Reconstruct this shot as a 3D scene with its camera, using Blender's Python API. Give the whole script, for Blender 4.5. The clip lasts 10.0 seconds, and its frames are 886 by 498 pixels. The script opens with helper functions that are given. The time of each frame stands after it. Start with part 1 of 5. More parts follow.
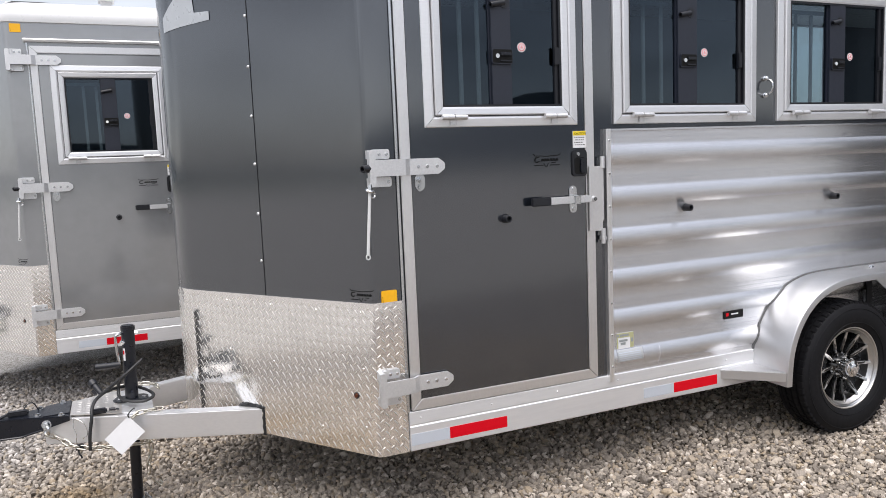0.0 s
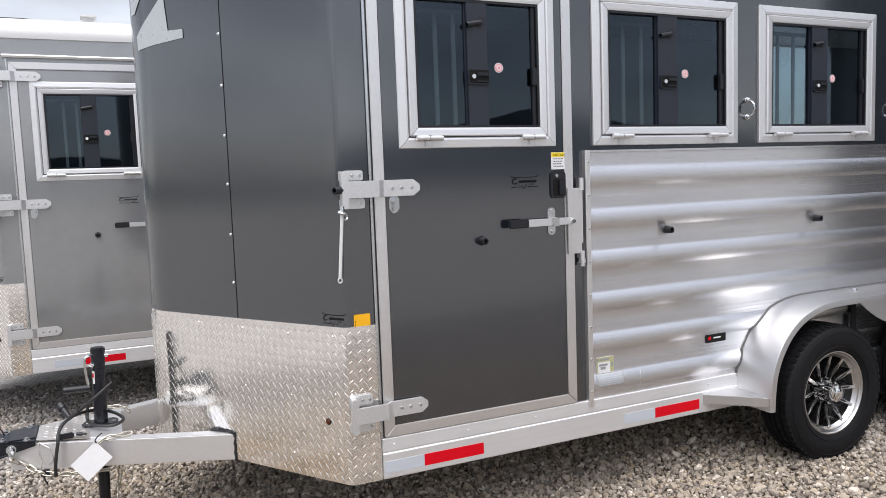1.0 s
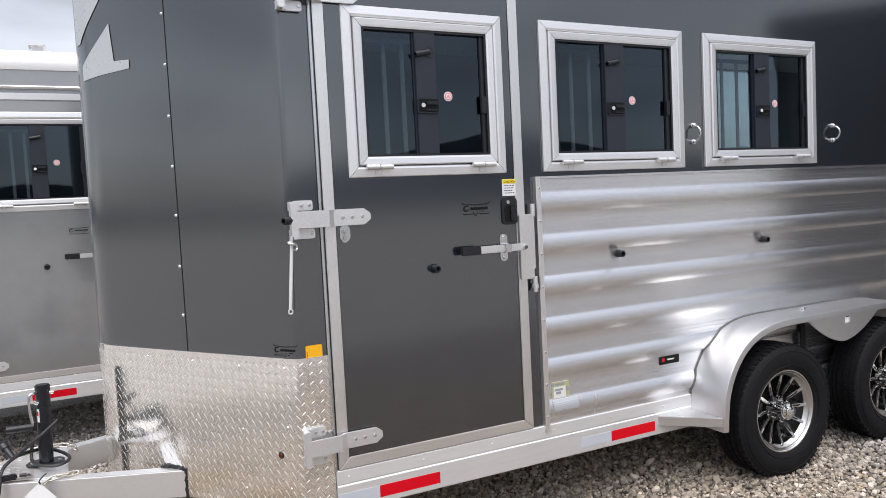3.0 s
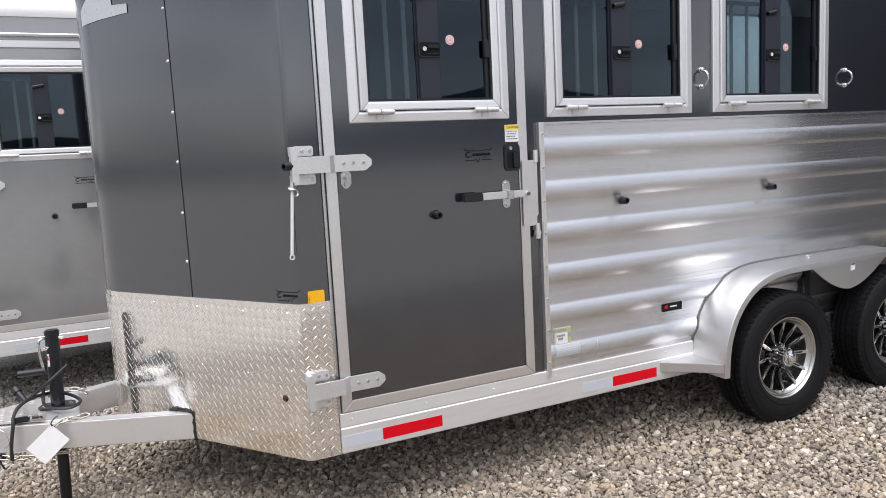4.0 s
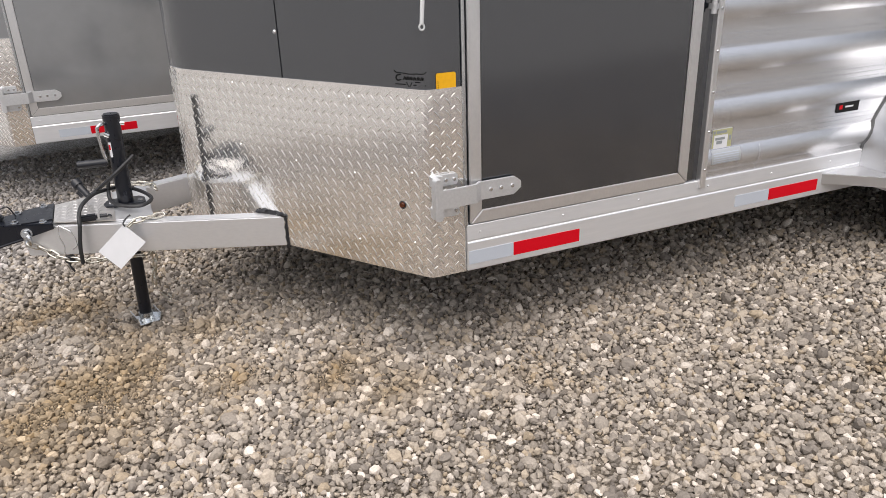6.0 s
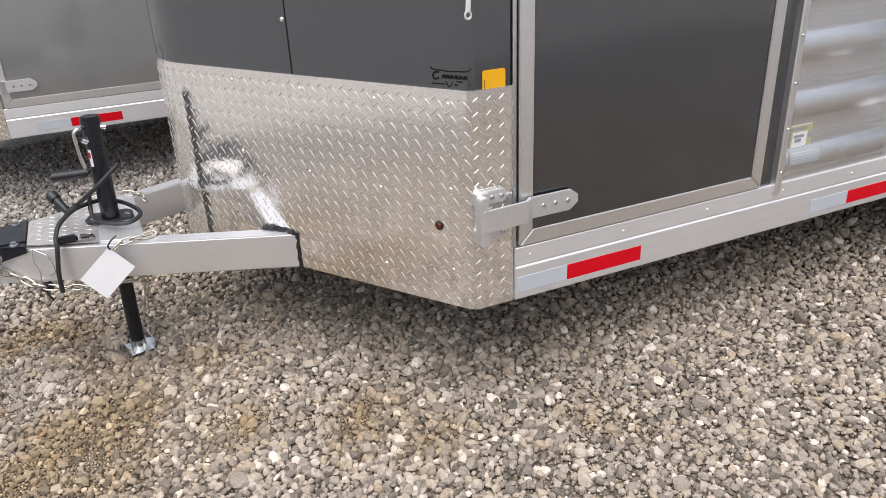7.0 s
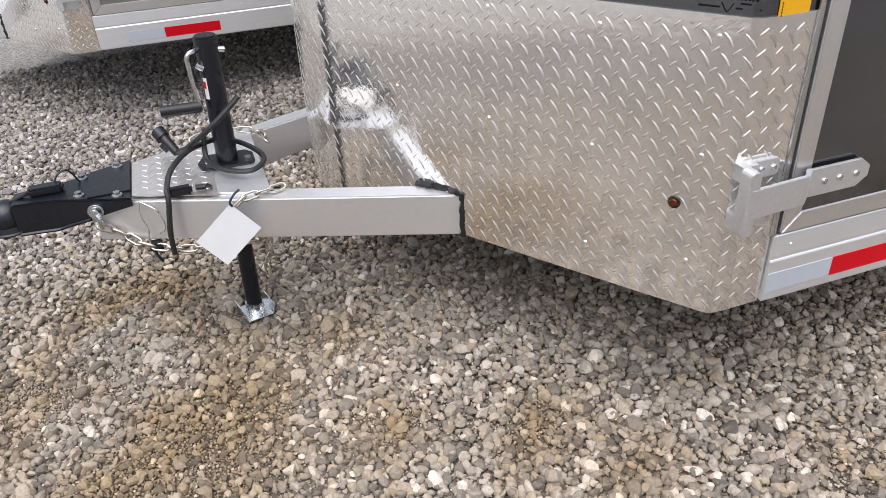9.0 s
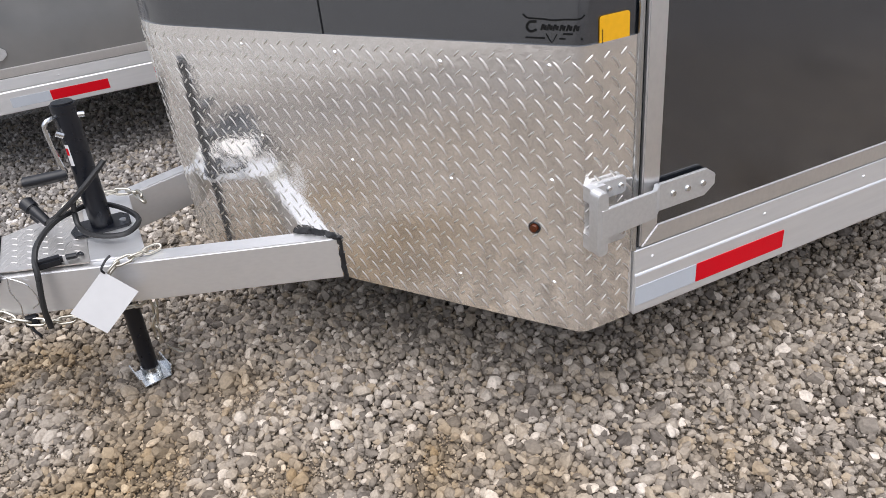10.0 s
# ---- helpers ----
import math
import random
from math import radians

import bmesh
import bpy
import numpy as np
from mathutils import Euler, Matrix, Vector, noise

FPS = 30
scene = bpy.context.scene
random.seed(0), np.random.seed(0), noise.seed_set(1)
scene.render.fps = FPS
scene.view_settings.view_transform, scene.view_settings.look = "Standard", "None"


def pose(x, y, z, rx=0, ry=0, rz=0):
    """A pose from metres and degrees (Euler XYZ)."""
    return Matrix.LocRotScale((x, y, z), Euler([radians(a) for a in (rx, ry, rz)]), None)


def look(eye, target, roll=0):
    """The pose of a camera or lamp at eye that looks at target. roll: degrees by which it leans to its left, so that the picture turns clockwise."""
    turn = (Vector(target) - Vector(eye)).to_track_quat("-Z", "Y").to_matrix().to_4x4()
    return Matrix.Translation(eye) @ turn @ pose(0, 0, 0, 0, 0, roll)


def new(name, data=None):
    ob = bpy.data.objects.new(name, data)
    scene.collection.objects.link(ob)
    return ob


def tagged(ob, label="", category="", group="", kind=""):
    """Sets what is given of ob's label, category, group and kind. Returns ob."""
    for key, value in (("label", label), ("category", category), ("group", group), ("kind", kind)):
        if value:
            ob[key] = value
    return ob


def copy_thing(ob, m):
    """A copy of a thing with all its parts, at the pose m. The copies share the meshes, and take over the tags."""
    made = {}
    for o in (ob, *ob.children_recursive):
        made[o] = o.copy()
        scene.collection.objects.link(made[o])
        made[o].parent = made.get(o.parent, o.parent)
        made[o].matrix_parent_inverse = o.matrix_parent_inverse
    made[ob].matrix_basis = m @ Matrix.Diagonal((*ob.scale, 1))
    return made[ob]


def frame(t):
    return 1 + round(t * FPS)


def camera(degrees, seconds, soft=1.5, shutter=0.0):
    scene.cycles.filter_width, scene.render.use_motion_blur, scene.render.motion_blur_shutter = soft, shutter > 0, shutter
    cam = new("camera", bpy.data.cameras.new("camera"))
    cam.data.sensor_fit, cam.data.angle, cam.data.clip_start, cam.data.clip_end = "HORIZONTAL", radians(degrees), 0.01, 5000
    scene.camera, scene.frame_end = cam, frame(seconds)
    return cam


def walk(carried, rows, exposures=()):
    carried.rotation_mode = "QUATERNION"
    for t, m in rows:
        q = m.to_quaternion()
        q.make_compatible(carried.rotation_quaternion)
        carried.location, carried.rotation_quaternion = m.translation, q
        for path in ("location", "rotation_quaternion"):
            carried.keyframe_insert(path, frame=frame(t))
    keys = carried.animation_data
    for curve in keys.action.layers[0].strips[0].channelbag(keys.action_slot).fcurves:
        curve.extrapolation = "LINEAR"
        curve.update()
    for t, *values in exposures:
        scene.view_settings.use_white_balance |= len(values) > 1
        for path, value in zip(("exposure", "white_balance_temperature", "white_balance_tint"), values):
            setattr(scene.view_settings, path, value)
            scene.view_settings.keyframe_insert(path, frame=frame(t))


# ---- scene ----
cam = camera(61.5, 10.0, soft=0.75)
PATH = [
    (0, (0.26, 0.051, 1.581), (1.064, 1.868, 1.356), -2.4),
    (0.5, (0.311, 0.09, 1.595), (1.109, 1.912, 1.379), -2.3),
    (1, (0.359, 0.073, 1.603), (1.18, 1.887, 1.418), -2.1),
    (1.5, (0.369, 0.061, 1.625), (1.225, 1.863, 1.479), -2.0),
    (2, (0.379, 0.055, 1.631), (1.272, 1.841, 1.52), -2.0),
    (3.5, (0.431, 0.048, 1.616), (1.331, 1.827, 1.46), -3.2),
    (4, (0.444, 0.035, 1.595), (1.316, 1.817, 1.341), -3.0),
    (4.5, (0.41, 0.124, 1.536), (1.249, 1.898, 1.153), -2.6),
    (5, (0.307, 0.328, 1.52), (1.102, 2.076, 0.962), -2.1),
    (5.5, (0.335, 0.479, 1.501), (1.103, 2.186, 0.796), -1.5),
    (6, (0.288, 0.735, 1.477), (1.031, 2.422, 0.701), -1.9),
    (6.2, (0.258, 0.87, 1.486), (0.995, 2.548, 0.687), -2.0),
    (7.3, (0.364, 1.299, 1.478), (1.102, 2.941, 0.606), -2.7),
    (7.5, (0.373, 1.399, 1.463), (1.097, 3.036, 0.571), -2.6),
    (8, (0.32, 1.668, 1.426), (1.033, 3.282, 0.484), -2.1),
    (8.5, (0.29, 1.787, 1.406), (0.941, 3.387, 0.397), -2.1),
    (9, (0.229, 1.827, 1.403), (0.764, 3.442, 0.352), -3.0),
    (9.5, (0.258, 1.822, 1.405), (0.776, 3.448, 0.363), -4.7),
    (10, (0.391, 1.773, 1.419), (1.078, 3.364, 0.419), -6.3),
]
walk(cam, [(t, look(eye, target, roll)) for t, eye, target, roll in PATH],
     exposures=((0, 1.08, 6500, 10), (4.5, 1.08, 6560, 10), (5.5, 0.98, 6680, 10), (6.2, 0.93, 6640, 10), (7.5, 1.05, 6500, 10),
                (8.0, 1.08, 6500, 10), (8.5, 1.03, 6450, 10), (9.5, 0.88, 6320, 10), (10, 0.9, 6320, 10)))

# ---- light ----
world = bpy.data.worlds.new("world")
scene.world = world
world.use_nodes = True
wn, wl = world.node_tree.nodes, world.node_tree.links
sky = wn.new("ShaderNodeTexSky")
sky.sky_type = "NISHITA"
sky.sun_disc = False
sky.sun_elevation, sky.sun_rotation = radians(70), radians(-146)
sky.dust_density, sky.air_density = 1.2, 1.0
hsv = wn.new("ShaderNodeHueSaturation")
hsv.inputs["Saturation"].default_value = 0.34
wl.new(sky.outputs[0], hsv.inputs["Color"])
wtc = wn.new("ShaderNodeTexCoord")
wmap = wn.new("ShaderNodeMapping")
wmap.inputs["Scale"].default_value = (1.6, 1.6, 4.0)
wl.new(wtc.outputs["Generated"], wmap.inputs[0])
wno = wn.new("ShaderNodeTexNoise")
wno.inputs["Scale"].default_value = 1.9
wno.inputs["Detail"].default_value = 5
wl.new(wmap.outputs[0], wno.inputs["Vector"])
wramp = wn.new("ShaderNodeMapRange")
wramp.inputs["From Min"].default_value, wramp.inputs["From Max"].default_value = 0.3, 0.7
wramp.inputs["To Min"].default_value, wramp.inputs["To Max"].default_value = 0.62, 1.32
wl.new(wno.outputs[0], wramp.inputs[0])
wmul = wn.new("ShaderNodeVectorMath")
wmul.operation = "SCALE"
wl.new(hsv.outputs[0], wmul.inputs[0])
wl.new(wramp.outputs[0], wmul.inputs["Scale"])
wtint = wn.new("ShaderNodeVectorMath")
wtint.operation = "MULTIPLY"
wtint.inputs[1].default_value = (1.01, 0.99, 1.0)
wsep = wn.new("ShaderNodeSeparateXYZ")
wl.new(wtc.outputs["Generated"], wsep.inputs[0])
wdim = wn.new("ShaderNodeMapRange")
wdim.inputs["From Min"].default_value, wdim.inputs["From Max"].default_value = 0.25, 0.85
wdim.inputs["To Min"].default_value, wdim.inputs["To Max"].default_value = 0.52, 1.35
wl.new(wsep.outputs["Z"], wdim.inputs[0])
wveil = wn.new("ShaderNodeVectorMath")
wveil.operation = "SCALE"
wl.new(wmul.outputs[0], wveil.inputs[0])
wl.new(wdim.outputs[0], wveil.inputs["Scale"])
wl.new(wveil.outputs[0], wtint.inputs[0])
wl.new(wtint.outputs[0], wn["Background"].inputs["Color"])
wn["Background"].inputs["Strength"].default_value = 0.15


sun_data = bpy.data.lights.new("sun", "SUN")
sun_data.energy, sun_data.angle, sun_data.color = 1.35, radians(70), (1.0, 0.945, 0.875)
sun = new("sun", sun_data)
sun.matrix_world = look((-1.44, -0.62, 12), (1, 3, 0))


# ---- materials ----
def mat(name, color, rough=0.5, metal=0.0, var=0.15, scale=8.0, bump=0.0, bscale=60.0, coat=0.0,
        stretch=(1, 1, 1), rvar=0.1, tint=None, tint_scale=1.5, coords="Object"):
    """A principled surface with variation in colour and roughness at two scales, and fine relief."""
    m = bpy.data.materials.new(name)
    m.use_nodes = True
    n, l = m.node_tree.nodes, m.node_tree.links
    b = n["Principled BSDF"]
    tc = n.new("ShaderNodeTexCoord")
    mp = n.new("ShaderNodeMapping")
    mp.inputs["Scale"].default_value = stretch
    l.new(tc.outputs[coords], mp.inputs[0])
    n1, n2 = n.new("ShaderNodeTexNoise"), n.new("ShaderNodeTexNoise")
    n1.inputs["Scale"].default_value, n1.inputs["Detail"].default_value = tint_scale, 4
    n2.inputs["Scale"].default_value, n2.inputs["Detail"].default_value = scale * 4, 6
    l.new(tc.outputs[coords], n1.inputs["Vector"])
    l.new(mp.outputs[0], n2.inputs["Vector"])
    mix = n.new("ShaderNodeMix")
    mix.data_type = "RGBA"
    t = tint or tuple(c * (1 - var) for c in color)
    mix.inputs["A"].default_value, mix.inputs["B"].default_value = (*color, 1), (*t, 1)
    add = n.new("ShaderNodeMath")
    add.operation = "MULTIPLY"
    l.new(n1.outputs[0], add.inputs[0])
    l.new(n2.outputs[0], add.inputs[1])
    rg = n.new("ShaderNodeMapRange")
    rg.inputs["From Min"].default_value, rg.inputs["From Max"].default_value = 0.12, 0.42
    l.new(add.outputs[0], rg.inputs[0])
    l.new(rg.outputs[0], mix.inputs["Factor"])
    l.new(mix.outputs["Result"], b.inputs["Base Color"])
    rr = n.new("ShaderNodeMapRange")
    rr.inputs["To Min"].default_value, rr.inputs["To Max"].default_value = max(rough - rvar, 0.02), rough + rvar
    l.new(n2.outputs[0], rr.inputs[0])
    l.new(rr.outputs[0], b.inputs["Roughness"])
    b.inputs["Metallic"].default_value = metal
    b.inputs["Coat Weight"].default_value = coat
    b.inputs["Coat Tint"].default_value = (0.92, 0.96, 1.0, 1) if coat == 1.0 else (1, 1, 1, 1)
    b.inputs["Coat Roughness"].default_value = 0.12
    b.inputs["Coat IOR"].default_value = 2.15
    if bump:
        n3 = n.new("ShaderNodeTexNoise")
        n3.inputs["Scale"].default_value, n3.inputs["Detail"].default_value = bscale, 4
        l.new(mp.outputs[0], n3.inputs["Vector"])
        bp = n.new("ShaderNodeBump")
        bp.inputs["Strength"].default_value, bp.inputs["Distance"].default_value = bump, 0.004
        l.new(n3.outputs[0], bp.inputs["Height"])
        l.new(bp.outputs[0], b.inputs["Normal"])
    return m


PAINT_DARK = mat("charcoal_paint", (0.026, 0.0315, 0.042), 0.42, 0.85, 0.08, 3, 0.22, 1.7, coat=1.0, rvar=0.04)
PAINT_LIGHT = mat("pewter_paint", (0.3, 0.294, 0.29), 0.46, 0.8, 0.08, 3, 0.22, 1.7, coat=1.0, rvar=0.04)
WHITE = mat("white_roof_paint", (0.64, 0.64, 0.64), 0.3, 0.0, 0.06, 6, coat=0.1)
ALU = mat("brushed_aluminium", (0.8, 0.8, 0.81), 0.42, 0.85, 0.05, 30, 0.012, 200, stretch=(0.15, 1, 1), rvar=0.1)
ALU_V = mat("brushed_aluminium_upright", (0.8, 0.79, 0.79), 0.36, 0.94, 0.07, 30, 0.03, 200, stretch=(1, 1, 0.6), rvar=0.1)
ALU_RIB = mat("ribbed_aluminium", (0.75, 0.75, 0.76), 0.26, 0.95, 0.1, 12, 0.12, 150, stretch=(0.02, 1, 1), rvar=0.02)
ALU_PLATE = mat("tread_plate", (0.97, 0.945, 0.915), 0.07, 0.93, 0.1, 40, 0.09, 70, rvar=0.035, tint_scale=9)
ALU_BAR = mat("tread_bar", (0.8, 0.765, 0.725), 0.42, 1.0, 0.1, 20, rvar=0.05)
ALU_FENDER = mat("rolled_aluminium_fender", (0.67, 0.67, 0.68), 0.38, 1.0, 0.06, 5, rvar=0.03)
ALU_CAST = mat("matte_cast_aluminium", (0.74, 0.74, 0.745), 0.48, 0.85, 0.14, 30, 0.06, 150)
ALU_MILL = mat("mill_aluminium_rail", (0.84, 0.84, 0.85), 0.48, 0.78, 0.1, 14, 0.03, 120, stretch=(0.1, 1, 1))
ZINC = mat("zinc_plate", (0.67, 0.685, 0.7), 0.22, 1.0, 0.14, 30, 0.03, 120)
ZINC_PAN = mat("zinc_pan", (0.86, 0.88, 0.89), 0.26, 1.0, 0.2, 30)
CHROME = mat("chrome", (0.8, 0.8, 0.8), 0.08, 1.0, 0.05, 20, rvar=0.03)
STEEL_YEL = mat("yellow_zinc_chain", (0.6, 0.57, 0.5), 0.3, 1.0, 0.3, 60)
BLACK = mat("black_plastic", (0.008, 0.009, 0.013), 0.4, 0.0, 0.3, 20, 0.05, 100)
BLACK_PAINT = mat("black_enamel", (0.006, 0.0075, 0.0125), 0.3, 0.0, 0.2, 14, 0.05, 80, coat=0.0)
RUBBER = mat("tyre_rubber", (0.006, 0.006, 0.0075), 0.66, 0.0, 0.35, 12, 0.12, 90)
CABLE = mat("cable_rubber", (0.015, 0.015, 0.016), 0.45, 0.0, 0.2, 30)
RED = mat("red_reflective_tape", (0.64, 0.003, 0.013), 0.4, 0.0, 0.25, 200, 0.1, 400, rvar=0.1)
SILVER_TAPE = mat("silver_reflective_tape", (0.56, 0.6, 0.66), 0.35, 0.2, 0.12, 200, 0.1, 400)
YELLOW = mat("yellow_sticker", (0.85, 0.43, 0.005), 0.45, 0.0, 0.1, 20)
LABEL_YELLOW = mat("label_yellow", (0.8, 0.6, 0.02), 0.45, 0.0, 0.05, 20)
CLEAR_LABEL = mat("silver_label", (0.5, 0.51, 0.52), 0.45, 0.6, 0.05, 20)
PAPER = mat("white_card", (0.72, 0.72, 0.73), 0.6, 0.0, 0.05, 8)
INK = mat("dark_print", (0.012, 0.012, 0.012), 0.5, 0.0, 0.1, 20)
GREEN_INK = mat("green_print", (0.45, 0.44, 0.24), 0.5, 0.0, 0.2, 30)
PINK = mat("pink_sticker", (0.75, 0.22, 0.24), 0.5, 0.0, 0.2, 30)
AMBER = mat("amber_lens", (0.09, 0.02, 0.005), 0.12, 0.0, 0.3, 60)
DECAL = mat("silver_graphic", (0.48, 0.5, 0.52), 0.3, 0.3, 0.05, 8, coat=0.4)
SEAM = mat("grey_caulk", (0.12, 0.12, 0.12), 0.6, 0.3, 0.3, 30)
SEAL = mat("black_sealant", (0.01, 0.01, 0.012), 0.5, 0.0, 0.2, 40)
POST = mat("dark_grey_plastic", (0.014, 0.0175, 0.029), 0.42, 0.0, 0.15, 14, 0.03, 80)
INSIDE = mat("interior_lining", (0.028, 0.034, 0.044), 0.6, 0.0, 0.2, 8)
SLAT = mat("window_guard_paint", (0.28, 0.3, 0.3), 0.5, 0.0, 0.1, 8)
DARK_RIM = mat("black_wheel_enamel", (0.012, 0.012, 0.013), 0.25, 0.2, 0.2, 20, coat=0.4)
RUBBER.node_tree.nodes["Principled BSDF"].inputs["Specular IOR Level"].default_value = 0.22
INK.node_tree.nodes["Principled BSDF"].inputs["Specular IOR Level"].default_value = 0.1
RED.node_tree.nodes["Principled BSDF"].inputs["Specular IOR Level"].default_value = 0.15
rib = ALU_RIB.node_tree.nodes["Principled BSDF"]
rib.inputs["Anisotropic"].default_value = 1.0
across = ALU_RIB.node_tree.nodes.new("ShaderNodeCombineXYZ")  # the grain runs along the planks
across.inputs["Z"].default_value = 1.0
ALU_RIB.node_tree.links.new(across.outputs[0], rib.inputs["Tangent"])
MACHINED = mat("machined_wheel_face", (0.62, 0.61, 0.6), 0.3, 1.0, 0.12, 50, rvar=0.06)


def glass_mat(name, tint):
    m = bpy.data.materials.new(name)
    m.use_nodes = True
    n, l = m.node_tree.nodes, m.node_tree.links
    tr, gl, mx = n.new("ShaderNodeBsdfTransparent"), n.new("ShaderNodeBsdfGlossy"), n.new("ShaderNodeMixShader")
    fr = n.new("ShaderNodeFresnel")
    fr.inputs["IOR"].default_value = 1.7
    tr.inputs["Color"].default_value = (*tint, 1)
    gl.inputs["Color"].default_value = (0.65, 0.81, 1, 1)
    gl.inputs["Roughness"].default_value = 0.02
    l.new(fr.outputs[0], mx.inputs["Fac"])
    l.new(tr.outputs[0], mx.inputs[1])
    l.new(gl.outputs[0], mx.inputs[2])
    l.new(mx.outputs[0], n["Material Output"].inputs["Surface"])
    return m


GLASS = glass_mat("tinted_glass", (0.27, 0.355, 0.41))
GLASS_PALE = glass_mat("pale_glass", (0.66, 0.72, 0.7))
GLASS_BACK = bpy.data.materials.new("inner_face_of_glass")
GLASS_BACK.use_nodes = True
clear = GLASS_BACK.node_tree.nodes.new("ShaderNodeBsdfTransparent")
GLASS_BACK.node_tree.links.new(clear.outputs[0], GLASS_BACK.node_tree.nodes["Material Output"].inputs["Surface"])


def dirt_mask(n, l, tc):
    """Where brown dirt shows: two broad patches with ragged edges."""
    no = n.new("ShaderNodeTexNoise")
    no.inputs["Scale"].default_value, no.inputs["Detail"].default_value = 2.2, 6
    l.new(tc.outputs["Object"], no.inputs["Vector"])
    last = None
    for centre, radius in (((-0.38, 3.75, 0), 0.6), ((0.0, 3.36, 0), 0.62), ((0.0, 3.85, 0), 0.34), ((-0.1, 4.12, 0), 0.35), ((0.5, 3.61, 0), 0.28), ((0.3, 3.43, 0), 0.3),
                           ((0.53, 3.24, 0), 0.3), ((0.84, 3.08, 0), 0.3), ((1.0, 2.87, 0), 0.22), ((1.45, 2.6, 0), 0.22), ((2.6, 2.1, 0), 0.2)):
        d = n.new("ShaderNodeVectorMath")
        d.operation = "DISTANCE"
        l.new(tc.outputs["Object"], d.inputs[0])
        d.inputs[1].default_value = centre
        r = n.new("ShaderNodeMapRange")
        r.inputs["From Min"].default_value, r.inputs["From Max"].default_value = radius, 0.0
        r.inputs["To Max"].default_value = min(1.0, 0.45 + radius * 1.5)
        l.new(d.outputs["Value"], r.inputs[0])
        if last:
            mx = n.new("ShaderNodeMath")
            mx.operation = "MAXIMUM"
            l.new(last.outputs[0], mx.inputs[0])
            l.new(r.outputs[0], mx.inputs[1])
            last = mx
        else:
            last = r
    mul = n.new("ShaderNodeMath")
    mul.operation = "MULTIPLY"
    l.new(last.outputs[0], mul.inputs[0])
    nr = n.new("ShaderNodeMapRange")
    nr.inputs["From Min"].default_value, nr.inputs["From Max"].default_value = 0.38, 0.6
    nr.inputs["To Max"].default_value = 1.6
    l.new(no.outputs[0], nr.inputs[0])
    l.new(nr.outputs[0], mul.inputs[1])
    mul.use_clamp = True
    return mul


def stone_mat():
    m = bpy.data.materials.new("gravel_stone")
    m.use_nodes = True
    n, l = m.node_tree.nodes, m.node_tree.links
    b = n["Principled BSDF"]
    geo = n.new("ShaderNodeNewGeometry")
    ramp = n.new("ShaderNodeValToRGB")
    cr = ramp.color_ramp
    stops = [(0.0, (0.136, 0.116, 0.098)), (0.2, (0.213, 0.184, 0.154)), (0.45, (0.299, 0.258, 0.213)), (0.66, (0.37, 0.318, 0.26)),
             (0.78, (0.323, 0.258, 0.182)), (0.9, (0.414, 0.365, 0.314)), (1.0, (0.633, 0.56, 0.482))]
    cr.elements[0].position, cr.elements[0].color = stops[0][0], (*stops[0][1], 1)
    cr.elements[1].position, cr.elements[1].color = stops[-1][0], (*stops[-1][1], 1)
    for p, c in stops[1:-1]:
        cr.elements.new(p).color = (*c, 1)
    l.new(geo.outputs["Random Per Island"], ramp.inputs[0])
    tc, no = n.new("ShaderNodeTexCoord"), n.new("ShaderNodeTexNoise")
    no.inputs["Scale"].default_value, no.inputs["Detail"].default_value = 130, 5
    l.new(tc.outputs["Object"], no.inputs["Vector"])
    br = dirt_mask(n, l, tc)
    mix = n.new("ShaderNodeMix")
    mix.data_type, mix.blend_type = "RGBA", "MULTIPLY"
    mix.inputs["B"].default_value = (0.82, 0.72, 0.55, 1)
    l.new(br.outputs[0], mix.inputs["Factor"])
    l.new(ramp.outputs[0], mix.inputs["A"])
    # stones further off carry the sky's blue-grey light in their colour
    off = n.new("ShaderNodeVectorMath")
    off.operation = "DISTANCE"
    off.inputs[1].default_value = (1.2, 2.2, 0.0)
    l.new(tc.outputs["Object"], off.inputs[0])
    sky_grey = n.new("ShaderNodeMapRange")
    sky_grey.inputs["From Min"].default_value, sky_grey.inputs["From Max"].default_value = 2.6, 3.4
    l.new(off.outputs["Value"], sky_grey.inputs[0])
    grey = n.new("ShaderNodeMix")
    grey.data_type, grey.blend_type = "RGBA", "MULTIPLY"
    grey.inputs["B"].default_value = (0.93, 0.99, 1.1, 1)
    l.new(sky_grey.outputs[0], grey.inputs["Factor"])
    l.new(mix.outputs["Result"], grey.inputs["A"])
    mr = n.new("ShaderNodeMapRange")
    mr.inputs["To Min"].default_value, mr.inputs["To Max"].default_value = 0.6, 1.48
    l.new(no.outputs[0], mr.inputs[0])
    sc = n.new("ShaderNodeVectorMath")
    sc.operation = "SCALE"
    l.new(grey.outputs["Result"], sc.inputs[0])
    l.new(mr.outputs[0], sc.inputs["Scale"])
    l.new(sc.outputs[0], b.inputs["Base Color"])
    b.inputs["Roughness"].default_value = 0.85
    bp = n.new("ShaderNodeBump")
    bp.inputs["Strength"].default_value, bp.inputs["Distance"].default_value = 0.5, 0.003
    l.new(no.outputs[0], bp.inputs["Height"])
    l.new(bp.outputs[0], b.inputs["Normal"])
    return m


